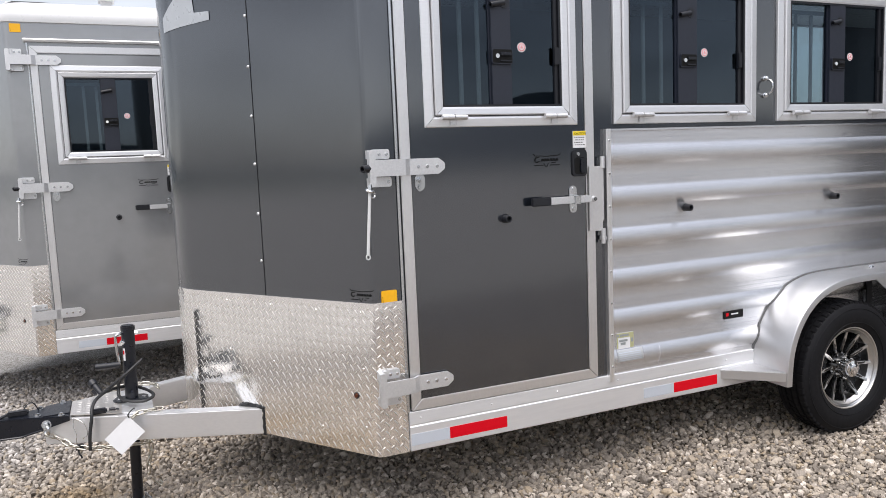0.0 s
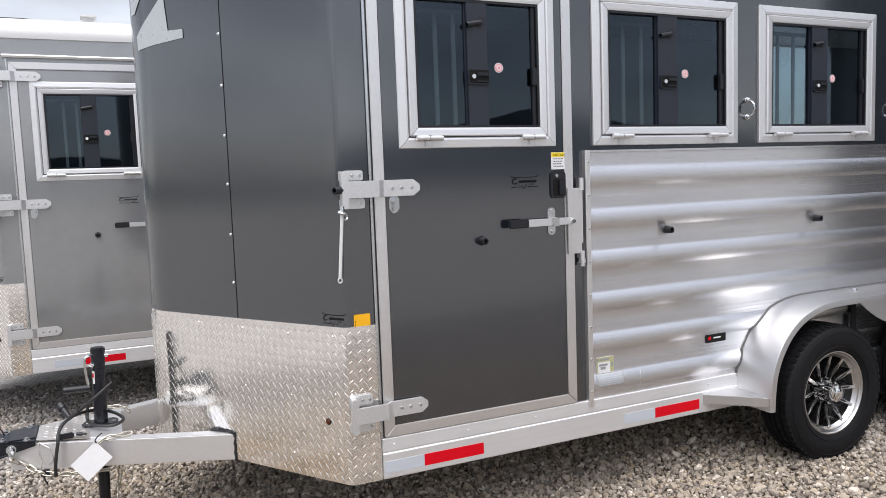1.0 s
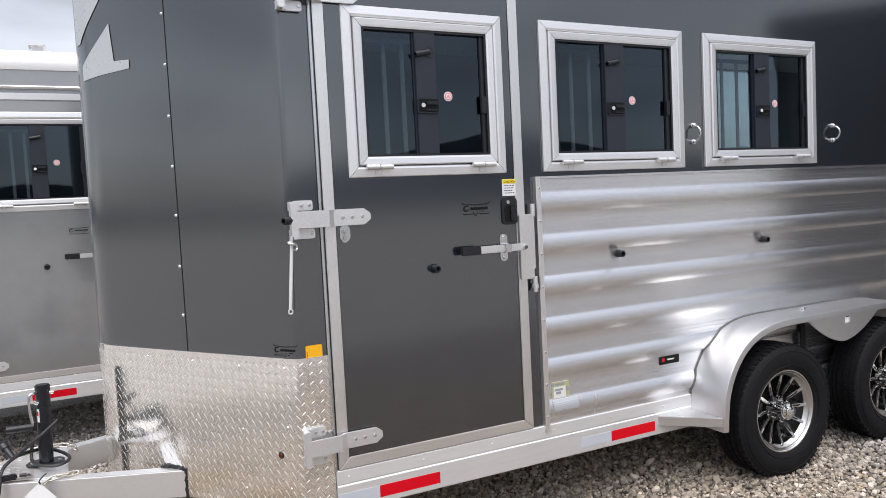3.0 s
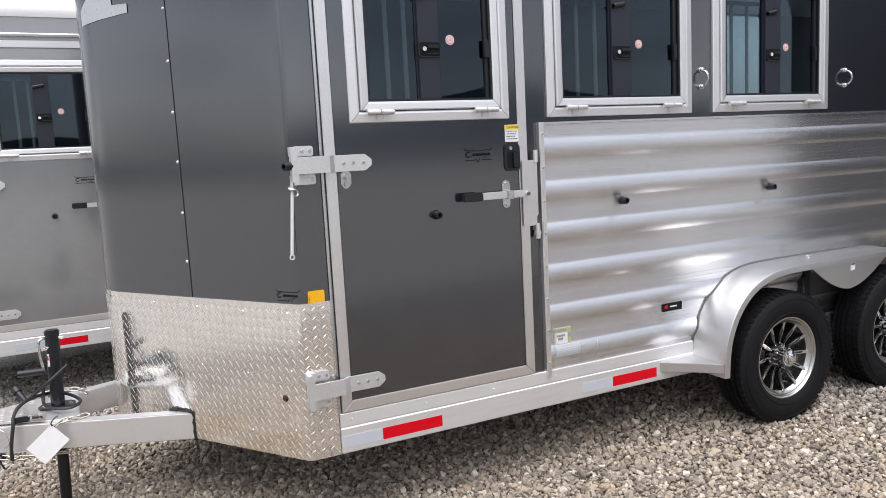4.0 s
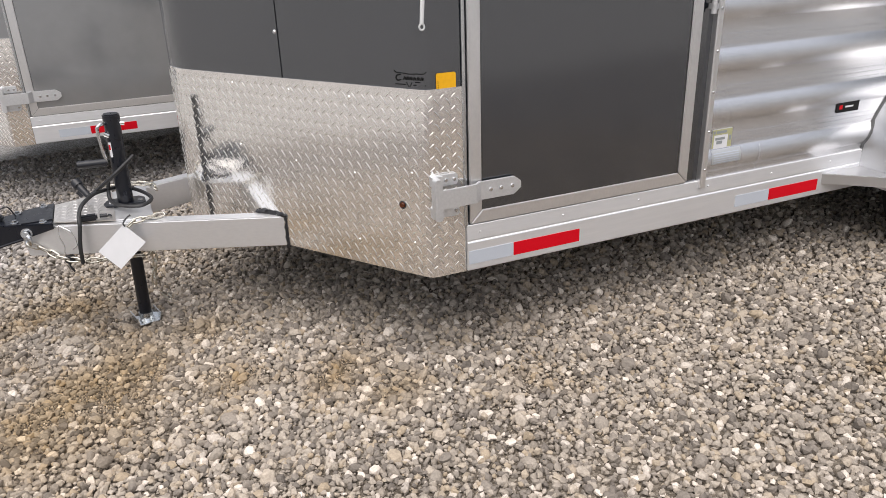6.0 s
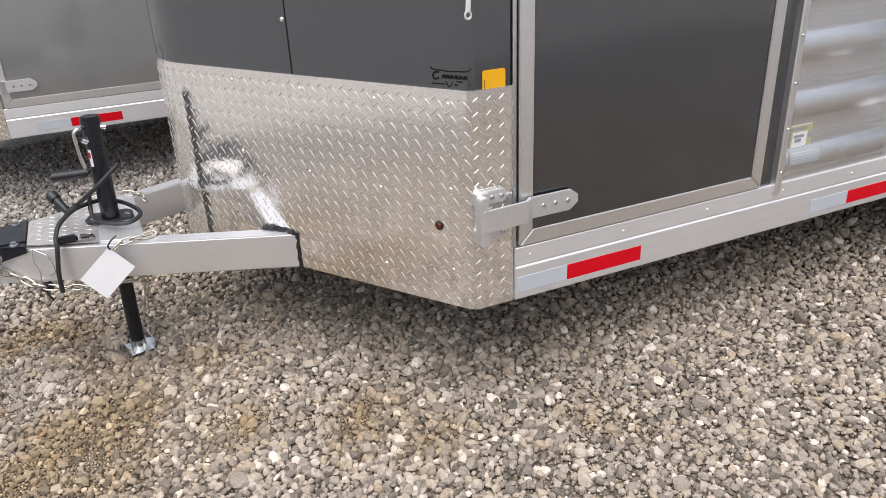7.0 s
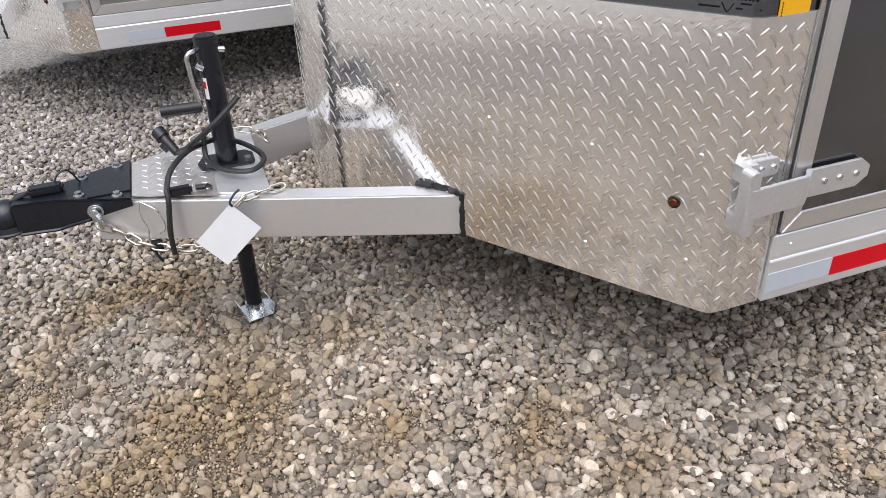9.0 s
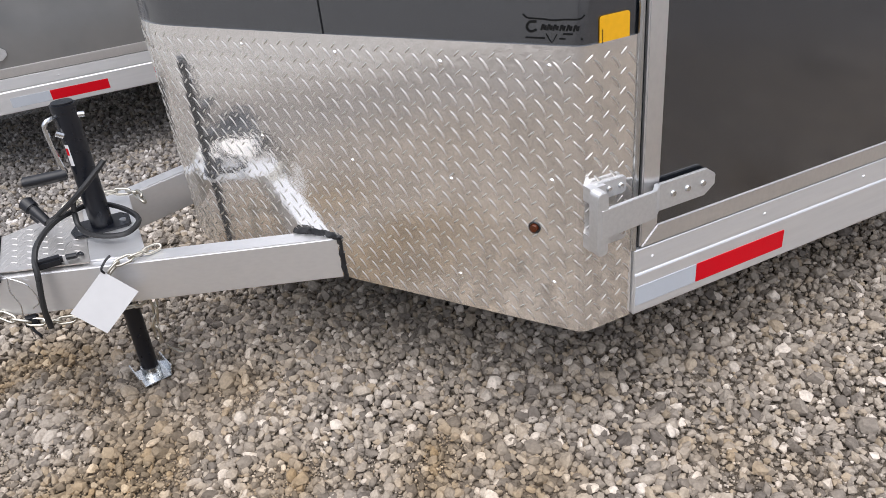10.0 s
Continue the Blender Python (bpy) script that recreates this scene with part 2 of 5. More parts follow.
def ground_mat():
    m = bpy.data.materials.new("gravel_bed")
    m.use_nodes = True
    n, l = m.node_tree.nodes, m.node_tree.links
    b = n["Principled BSDF"]
    tc = n.new("ShaderNodeTexCoord")
    vo = n.new("ShaderNodeTexVoronoi")
    vo.inputs["Scale"].default_value = 110
    l.new(tc.outputs["Object"], vo.inputs["Vector"])
    ramp = n.new("ShaderNodeValToRGB")
    cr = ramp.color_ramp
    cr.elements[0].color, cr.elements[1].color = (0.1, 0.08, 0.06, 1), (0.34, 0.295, 0.24, 1)
    cr.elements.new(0.5).color = (0.19, 0.157, 0.122, 1)
    sep = n.new("ShaderNodeSeparateColor")
    l.new(vo.outputs["Color"], sep.inputs[0])
    l.new(sep.outputs[0], ramp.inputs[0])
    # out in the yard the stones themselves colour the ground, near the trailers only what lies between them
    wide = n.new("ShaderNodeVectorMath")
    wide.operation = "DISTANCE"
    wide.inputs[1].default_value = (1.5, 2.9, 0.0)
    l.new(tc.outputs["Object"], wide.inputs[0])
    yard = n.new("ShaderNodeMapRange")
    yard.inputs["From Min"].default_value, yard.inputs["From Max"].default_value = 3.4, 5.2
    l.new(wide.outputs["Value"], yard.inputs[0])
    wash = n.new("ShaderNodeMix")
    wash.data_type = "RGBA"
    wash.inputs["A"].default_value, wash.inputs["B"].default_value = (0.8, 0.8, 0.8, 1), (1.45, 1.64, 1.93, 1)
    l.new(yard.outputs[0], wash.inputs["Factor"])
    pale = n.new("ShaderNodeVectorMath")
    pale.operation = "MULTIPLY"
    l.new(ramp.outputs[0], pale.inputs[0])
    l.new(wash.outputs["Result"], pale.inputs[1])
    br = dirt_mask(n, l, tc)
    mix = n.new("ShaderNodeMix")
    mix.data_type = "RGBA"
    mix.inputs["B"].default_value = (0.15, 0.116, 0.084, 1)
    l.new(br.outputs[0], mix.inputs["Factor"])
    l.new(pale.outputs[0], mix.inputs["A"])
    # far off and unseen, a darker green-grey is added to deepen the reflections
    d = n.new("ShaderNodeVectorMath")
    d.operation = "DISTANCE"
    d.inputs[1].default_value = (-6.0, 6.0, 0.0)
    l.new(tc.outputs["Object"], d.inputs[0])
    edge = n.new("ShaderNodeTexNoise")
    edge.inputs["Scale"].default_value = 0.5
    l.new(tc.outputs["Object"], edge.inputs["Vector"])
    wob = n.new("ShaderNodeMath")
    wob.operation = "MULTIPLY_ADD"
    wob.inputs[1].default_value = 5.0
    l.new(edge.outputs[0], wob.inputs[0])
    l.new(d.outputs["Value"], wob.inputs[2])
    far = n.new("ShaderNodeMapRange")
    far.inputs["From Min"].default_value, far.inputs["From Max"].default_value = 70.0, 90.0
    l.new(wob.outputs[0], far.inputs[0])
    far_tone = n.new("ShaderNodeMix")
    far_tone.data_type = "RGBA"
    far_tone.inputs["B"].default_value = (0.11, 0.115, 0.085, 1)
    l.new(far.outputs[0], far_tone.inputs["Factor"])
    l.new(mix.outputs["Result"], far_tone.inputs["A"])
    l.new(far_tone.outputs["Result"], b.inputs["Base Color"])
    b.inputs["Roughness"].default_value = 0.95
    bp = n.new("ShaderNodeBump")
    bp.inputs["Strength"].default_value, bp.inputs["Distance"].default_value = 0.8, 0.01
    l.new(vo.outputs["Distance"], bp.inputs["Height"])
    l.new(bp.outputs[0], b.inputs["Normal"])
    return m


STONE, BED = stone_mat(), ground_mat()
# paler and bluer than woodland: distance haze is mixed into the base colour
HILL = mat("hazy_woodland", (0.14, 0.16, 0.185), 0.9, 0.0, 0.5, 0.05, tint_scale=0.02)
BOX_DARK = mat("dark_box_surface", (0.05, 0.052, 0.058), 0.45, 0.0, 0.15, 1)


# ---- mesh helpers ----
def part(name, bm, material, parent, label="", smooth=False):
    """Links a bmesh as one mesh object under a thing or under a part."""
    me = bpy.data.meshes.new(name)
    bm.normal_update()
    bm.to_mesh(me)
    bm.free()
    me.materials.append(material)
    if smooth:
        for p in me.polygons:
            p.use_smooth = True
        me.set_sharp_from_angle(angle=radians(35))
    ob = new(name, me)
    ob.parent = parent
    return tagged(ob, label) if label else ob


def grown(bm, other):
    """Adds the geometry of another bmesh to bm."""
    me = bpy.data.meshes.new("tmp")
    other.to_mesh(me)
    other.free()
    bm.from_mesh(me)
    bpy.data.meshes.remove(me)


def box(bm, x0, x1, y0, y1, z0, z1, bevel=0.0):
    b = bmesh.new()
    bmesh.ops.create_cube(b, size=1, matrix=Matrix.LocRotScale(((x0 + x1) / 2, (y0 + y1) / 2, (z0 + z1) / 2), None,
                                                               (abs(x1 - x0), abs(y1 - y0), abs(z1 - z0))))
    if bevel:
        bmesh.ops.bevel(b, geom=b.edges[:], offset=bevel, segments=2, affect="EDGES", clamp_overlap=True)
    grown(bm, b)
    return bm


def prism(bm, poly, axis, a, b, bevel=0.0):
    """A polygon of two coordinates, drawn out along an axis from a to b. Axis y takes (x, z), axis z (x, y), axis x (y, z)."""
    def at(u, v, w):
        return {"y": (u, w, v), "z": (u, v, w), "x": (w, u, v)}[axis]
    o = bmesh.new()
    lo, hi = [o.verts.new(at(u, v, a)) for u, v in poly], [o.verts.new(at(u, v, b)) for u, v in poly]
    k = len(poly)
    o.faces.new(lo)
    o.faces.new(hi[::-1])
    for i in range(k):
        o.faces.new((lo[i], hi[i], hi[(i + 1) % k], lo[(i + 1) % k]))
    bmesh.ops.recalc_face_normals(o, faces=o.faces[:])
    if bevel:
        bmesh.ops.bevel(o, geom=o.edges[:], offset=bevel, segments=2, affect="EDGES", clamp_overlap=True)
    grown(bm, o)
    return bm


def rod(bm, p, q, r, seg=16, r2=None, bevel=0.0):
    p, q = Vector(p), Vector(q)
    o = bmesh.new()
    bmesh.ops.create_cone(o, cap_ends=True, segments=seg, radius1=r, radius2=r if r2 is None else r2, depth=(q - p).length)
    if bevel:
        caps = [e for e in o.edges if abs(e.verts[0].co.z - e.verts[1].co.z) < 1e-6]
        bmesh.ops.bevel(o, geom=caps, offset=bevel, segments=2, affect="EDGES", clamp_overlap=True)
    o.transform(Matrix.Translation((p + q) / 2) @ (q - p).to_track_quat("Z", "Y").to_matrix().to_4x4())
    grown(bm, o)
    return bm


def glide(points, steps=8):
    """A smooth line through the points."""
    pts = [Vector(p) for p in points]
    pts = [2 * pts[0] - pts[1]] + pts + [2 * pts[-1] - pts[-2]]
    out = []
    for i in range(1, len(pts) - 2):
        a, b, c, d = pts[i - 1:i + 3]
        for k in range(steps):
            t = k / steps
            out.append(0.5 * (2 * b + (c - a) * t + (2 * a - 5 * b + 4 * c - d) * t * t + (3 * b - a - 3 * c + d) * t ** 3))
    return out + [pts[-2]]


def hose(bm, line, r, seg=8, closed=False):
    """A round tube along a line of points."""
    rings, k = [], len(line)
    up = Vector((0.13, 0.21, 0.97))
    for i, p in enumerate(line):
        d = (line[(i + 1) % k] - line[i - 1]) if closed else (line[min(i + 1, k - 1)] - line[max(i - 1, 0)])
        d.normalize()
        u = d.cross(up).normalized()
        v = d.cross(u).normalized()
        rings.append([bm.verts.new(p + r * (math.cos(a) * u + math.sin(a) * v)) for a in (2 * math.pi * j / seg for j in range(seg))])
    for i in range(k if closed else k - 1):
        a, b = rings[i], rings[(i + 1) % k]
        for j in range(seg):
            bm.faces.new((a[j], a[(j + 1) % seg], b[(j + 1) % seg], b[j]))
    if not closed:
        bm.faces.new(rings[0][::-1])
        bm.faces.new(rings[-1])
    return bm


def lathe(bm, profile, seg=48, closed=False):
    """Turns a profile of (radius, y) about the y axis."""
    rings = [[bm.verts.new((r * math.cos(a), y, r * math.sin(a))) for a in (2 * math.pi * j / seg for j in range(seg))] for r, y in profile]
    k = len(rings)
    for i in range(k if closed else k - 1):
        a, b = rings[i], rings[(i + 1) % k]
        for j in range(seg):
            bm.faces.new((a[j], a[(j + 1) % seg], b[(j + 1) % seg], b[j]))
    bmesh.ops.recalc_face_normals(bm, faces=bm.faces[:])
    return bm


def mitred(bm, x0, x1, z0, z1, w, ya, yb, gap=0.0012, bevel=0.002):
    """Four mitred bars round an opening; w: the bars' width inwards."""
    g = gap
    quads = [[(x0 + g, z0), (x1 - g, z0), (x1 - w - g, z0 + w), (x0 + w + g, z0 + w)],
             [(x0 + g, z1), (x1 - g, z1), (x1 - w - g, z1 - w), (x0 + w + g, z1 - w)],
             [(x0, z0 + g), (x0, z1 - g), (x0 + w, z1 - w - g), (x0 + w, z0 + w + g)],
             [(x1, z0 + g), (x1, z1 - g), (x1 - w, z1 - w - g), (x1 - w, z0 + w + g)]]
    for q in quads:
        prism(bm, q, "y", ya, yb, bevel)
    return bm


def moulded(bm, x0, x1, z0, z1, prof, gap=0.0012):
    """A mitred frame with a moulded section on the near side; prof: (way inwards, way off the wall)."""
    for k in range(4):
        rows = []
        for u, d in prof:
            a, b, c, e = x0 + u, x1 - u, z0 + u, z1 - u
            p, q = [((a + gap, c), (b - gap, c)), ((b, c + gap), (b, e - gap)), ((b - gap, e), (a + gap, e)), ((a, e - gap), (a, c + gap))][k]
            rows.append([bm.verts.new((x, YS - d, z)) for x, z in (p, q)])
        for m, n in zip(rows, rows[1:]):
            bm.faces.new((m[0], m[1], n[1], n[0]))
        for j in (0, 1):
            bm.faces.new([w[j] for w in rows])
    bmesh.ops.recalc_face_normals(bm, faces=bm.faces[:])
    return bm


def round_poly(x0, x1, z0, z1, r, seg=5):
    out = []
    for cx, cz, a0 in ((x1 - r, z1 - r, 0), (x0 + r, z1 - r, 90), (x0 + r, z0 + r, 180), (x1 - r, z0 + r, 270)):
        for k in range(seg + 1):
            a = radians(a0 + 90 * k / seg)
            out.append((cx + r * math.cos(a), cz + r * math.sin(a)))
    return out


def thing(name, label, category, group="", at=(0, 0, 0)):
    ob = tagged(new(name), label, category, group)
    ob.matrix_world = Matrix.Translation(at)
    return ob


# ---- ground ----
FOOT = (0.264, 3.92)                            # where the jack stands on the ground


def ground_z(x, y):
    return -0.048 + 0.6 * np.tanh(np.asarray(x) / 16.0)


def make_ground():
    # finer rows near the trailers, wide ones out to the horizon
    near = np.linspace(-9, 13, 90)
    far = np.array([20, 40, 80, 200, 600, 2000])
    xs = np.concatenate([-far[::-1], near, far + 2])
    X, Y = np.meshgrid(xs, xs)
    rng = np.random.default_rng(5)
    Z = ground_z(X, Y) - 0.005 + np.where((abs(X) < 12) & (abs(Y) < 12), rng.normal(0, 0.004, X.shape), 0)
    k = len(xs)
    verts = np.stack([X, Y, Z], -1).reshape(-1, 3)
    faces = [(j * k + i, j * k + i + 1, (j + 1) * k + i + 1, (j + 1) * k + i) for j in range(k - 1) for i in range(k - 1)]
    me = bpy.data.meshes.new("ground")
    me.from_pydata(verts.tolist(), [], faces)
    me.materials.append(BED)
    tagged(new("ground", me), "pale crushed limestone yard with brown dirt showing through", "ground", kind="structure")


def put_stones(name, verts, faces, label, smooth):
    verts = verts.reshape(-1, 3)
    me = bpy.data.meshes.new(name)
    me.vertices.add(len(verts))
    me.vertices.foreach_set("co", verts.reshape(-1).astype(np.float32))
    me.loops.add(len(faces) * 3)
    me.loops.foreach_set("vertex_index", faces.reshape(-1).astype(np.int32))
    me.polygons.add(len(faces))
    me.polygons.foreach_set("loop_start", np.arange(0, len(faces) * 3, 3, dtype=np.int32))
    me.update(calc_edges=True)
    if not smooth:
        me.shade_flat()
    me.materials.append(STONE)
    tagged(new(name, me), label, "gravel", kind="stuff")


def stones(name, spacing, x0, x1, y0, y1, smin, smax, seed, label, keep=None, detail=1, lift=0.1):
    """Loose crushed stones as one mesh. Each is a ball cut back by a few random planes, so that it has flats with worn edges."""
    rng = np.random.default_rng(seed)
    o = bmesh.new()
    bmesh.ops.create_icosphere(o, subdivisions=detail, radius=1)
    o.verts.index_update()
    base = np.array([v.co[:] for v in o.verts])
    tri = np.array([[v.index for v in f.verts] for f in o.faces])
    o.free()
    gx, gy = np.meshgrid(np.arange(x0, x1, spacing), np.arange(y0, y1, spacing))
    x = (gx + rng.uniform(-0.5, 0.5, gx.shape) * spacing).ravel()
    y = (gy + rng.uniform(-0.5, 0.5, gy.shape) * spacing).ravel()
    ok = np.hypot(x - FOOT[0], y - FOOT[1]) > 0.078 + rng.uniform(-0.012, 0.012, len(x))
    if keep is not None:
        ok &= keep(x, y, rng)
    x, y = x[ok], y[ok]
    k, nv = len(x), len(base)
    shapes = []
    for _ in range(60):
        n = rng.normal(size=(9, 3))
        n /= np.linalg.norm(n, axis=1)[:, None]
        h = rng.uniform(0.5, 0.85, 9)
        d = base @ n.T
        r = np.min(np.where(d > 0.05, h / np.maximum(d, 0.05), 9), axis=1)
        shapes.append(base * np.minimum(r, 1.15)[:, None] * 1.18)
    shapes = np.array(shapes)
    size = smin + (smax - smin) * rng.beta(1.5, 3.0, k)
    axes = size[:, None] * rng.uniform(0.74, 1.2, (k, 3)) * np.array([1.1, 1.0, 0.84])
    v = shapes[rng.integers(0, 60, k)] * axes[:, None]
    q = rng.normal(size=(k, 4)) * np.array([1.0, 0.35, 0.35, 1.0])
    q /= np.linalg.norm(q, axis=1)[:, None]
    w, a, b, c = q.T
    R = np.stack([np.stack([1 - 2 * (b * b + c * c), 2 * (a * b - c * w), 2 * (a * c + b * w)], -1),
                  np.stack([2 * (a * b + c * w), 1 - 2 * (a * a + c * c), 2 * (b * c - a * w)], -1),
                  np.stack([2 * (a * c - b * w), 2 * (b * c + a * w), 1 - 2 * (a * a + b * b)], -1)], 1)
    v = np.einsum("kij,kvj->kvi", R, v)
    v += np.stack([x, y, ground_z(x, y) + size * rng.uniform(-0.1, 0.5, k) + lift * size], -1)[:, None]
    f = (tri[None] + (np.arange(k) * nv)[:, None, None]).reshape(-1, 3)
    put_stones(name, v, f, label, False)


# ---- the horse trailer ----
XE, YS, YC, YF = 7.3, 2.9, 3.985, 5.07          # rear end, near side, centre line, far side
ZB, ZT = 0.385, 2.71                           # rail bottom, top of the painted skin
CX, CD = 1.20, Vector((-0.551, 0.834))         # where nose and side planes meet, and the way along the nose panel
WINDOWS = [(1.456, 2.2), (2.402, 3.278), (3.423, 4.3)]
WZ0, WZ1 = 1.733, 2.42


def nose_line():
    """The outline of the near half of the nose, from the side to the tip: points (x, y) with their outward normal and length along."""
    r, half = 0.035, radians(56.5) / 2
    t = r * math.tan(half)
    out = [((1.327, YS), (0, -1)), ((CX + t, YS), (0, -1))]
    for k in range(1, 7):
        a = radians(-90 - 56.5 * k / 6)
        out.append(((CX + t + r * math.cos(a), YS + r + r * math.sin(a)), (math.cos(a), math.sin(a))))
    # the panel bows out a little, then rolls round to the tip
    d, d0, rn = t, 1.072, 0.36
    x, y = CX + CD[0] * t, YS + CD[1] * t
    while y < YC - 1e-4:
        a = radians(-145.4 - 1.6 * d / d0) if d < d0 else radians(-147.0) - (d - d0) / rn
        a = max(a, -math.pi)
        step = 0.06 if d < d0 - 0.06 else 0.02
        ux, uy = math.sin(a), -math.cos(a)
        k = min(1.0, (YC - y) / (uy * step))
        x, y, d = x + ux * step * k, y + uy * step * k, d + step
        out.append(((x, y), (math.cos(a), math.sin(a))))
    out[-1] = ((out[-1][0][0], YC), (-1, 0))
    pts, length = [], 0.0
    for i, (p, nn) in enumerate(out):
        if i:
            length += math.dist(p, out[i - 1][0])
        pts.append((Vector(p), Vector(nn), length))
    return pts


NOSE = nose_line()
NOSE_L = NOSE[-1][2]


def on_nose(s, z, off=0.0):
    """The point at length s along the nose line and height z, off the surface by off; past the tip it goes on round the far side."""
    if s > NOSE_L:
        p = on_nose(2 * NOSE_L - s, z, off)
        return Vector((p.x, 2 * YC - p.y, p.z))
    for (p, n, a), (q, m, b) in zip(NOSE, NOSE[1:]):
        if s <= b + 1e-6:
            f = (s - a) / (b - a)
            u, nn = p.lerp(q, f), n.lerp(m, f).normalized()
            return Vector((u.x + off * nn.x, u.y + off * nn.y, z))


def whole_outline(inset):
    """The trailer's outline in plan, pulled in by inset, from the rear near corner round the nose to the rear far corner."""
    near = [(p.x - inset * n.x, p.y - inset * n.y) for p, n, _ in NOSE]
    far = [(x, 2 * YC - y) for x, y in near[::-1][1:]]
    return [(XE - inset, YS + inset)] + near + far + [(XE - inset, YF - inset)]


def nose_sheet(bm, z0, z1, off, thick, s0=0.0, s1=None, rows=1):
    """A sheet of that thickness that follows the nose."""
    s1 = 2 * NOSE_L - s0 if s1 is None else s1
    ss = sorted({s0, s1, *[v for _, _, a in NOSE for v in (a, 2 * NOSE_L - a) if s0 < v < s1]})
    cols = []
    for s in ss:
        cols.append([bm.verts.new(on_nose(s, z0, off)), bm.verts.new(on_nose(s, z1, off)),
                     bm.verts.new(on_nose(s, z1, off - thick)), bm.verts.new(on_nose(s, z0, off - thick))])
    for a, b in zip(cols, cols[1:]):
        for j in range(4):
            bm.faces.new((a[j], b[j], b[(j + 1) % 4], a[(j + 1) % 4]))
    bm.faces.new(cols[0])
    bm.faces.new(cols[-1][::-1])
    bmesh.ops.recalc_face_normals(bm, faces=bm.faces[:])
    return bm


def nose_patch(bm, poly, off):
    """A thin film on the nose, from a polygon of (s, z): cut into upright strips so that it follows the curve."""
    ss = np.linspace(min(p[0] for p in poly), max(p[0] for p in poly), 40)
    def span(s):
        zs = []
        for (a, za), (b, zb) in zip(poly, poly[1:] + poly[:1]):
            if (a <= s < b) or (b <= s < a):
                zs.append(za + (zb - za) * (s - a) / (b - a))
        return (min(zs), max(zs)) if len(zs) > 1 else None
    last = None
    for s in ss[1:-1]:
        z = span(s)
        cur = [bm.verts.new(on_nose(s, z[0], off)), bm.verts.new(on_nose(s, z[1], off))] if z else None
        if cur and last:
            bm.faces.new((last[0], cur[0], cur[1], last[1]))
        last = cur
    return bm


def tread_bars(place, s0, s1, z0, z1, pitch=0.0392, skip=None):
    """Raised lens-shaped bars in two slants; place(s, z, off) gives the point on the sheet."""
    bm = bmesh.new()
    Hh = 0.0015
    rows, cols = int((z1 - z0) / (pitch / 2)), int((s1 - s0) / pitch)
    for j in range(rows):
        for i in range(cols):
            sl = 1 if j % 2 else -1
            s = s0 + (i + 0.25 + 0.5 * (j % 2)) * pitch
            z = z0 + (j + 0.7) * pitch / 2
            if z > z1 - 0.012 or s > s1 - 0.012 or (skip and skip(s, z)):
                continue
            du, dv = (0.76, -0.65) if sl > 0 else (0.58, 0.815)
            L, W, bow = (0.0215, 0.0054, 0.0) if sl > 0 else (0.0395, 0.0074, 0.0032)
            jl = 1 + 0.06 * math.sin(17.3 * i + 7.1 * j)

            def at(a, b, off):
                b = b * W + bow * (1 - 4 * a * a)
                return place(s + L * jl * a * du - b * dv, z + L * jl * a * dv + b * du, off)
            lo = [bm.verts.new(at(a, b, -0.0003)) for a, b in ((-0.5, 0), (-0.3, 0.46), (0.0, 0.5), (0.3, 0.46), (0.5, 0), (0.3, -0.46), (0.0, -0.5), (-0.3, -0.46))]
            hi = [bm.verts.new(at(a, 0, h)) for a, h in ((-0.34, Hh * 0.75), (0.0, Hh), (0.34, Hh * 0.75))]
            for q in ((lo[0], lo[1], hi[0]), (lo[3], lo[4], hi[2]), (lo[4], lo[5], hi[2]), (lo[7], lo[0], hi[0]),
                      (lo[1], lo[2], hi[1], hi[0]), (lo[2], lo[3], hi[2], hi[1]), (lo[5], lo[6], hi[1], hi[2]), (lo[6], lo[7], hi[0], hi[1])):
                bm.faces.new(q)
    bmesh.ops.recalc_face_normals(bm, faces=bm.faces[:])
    return bm


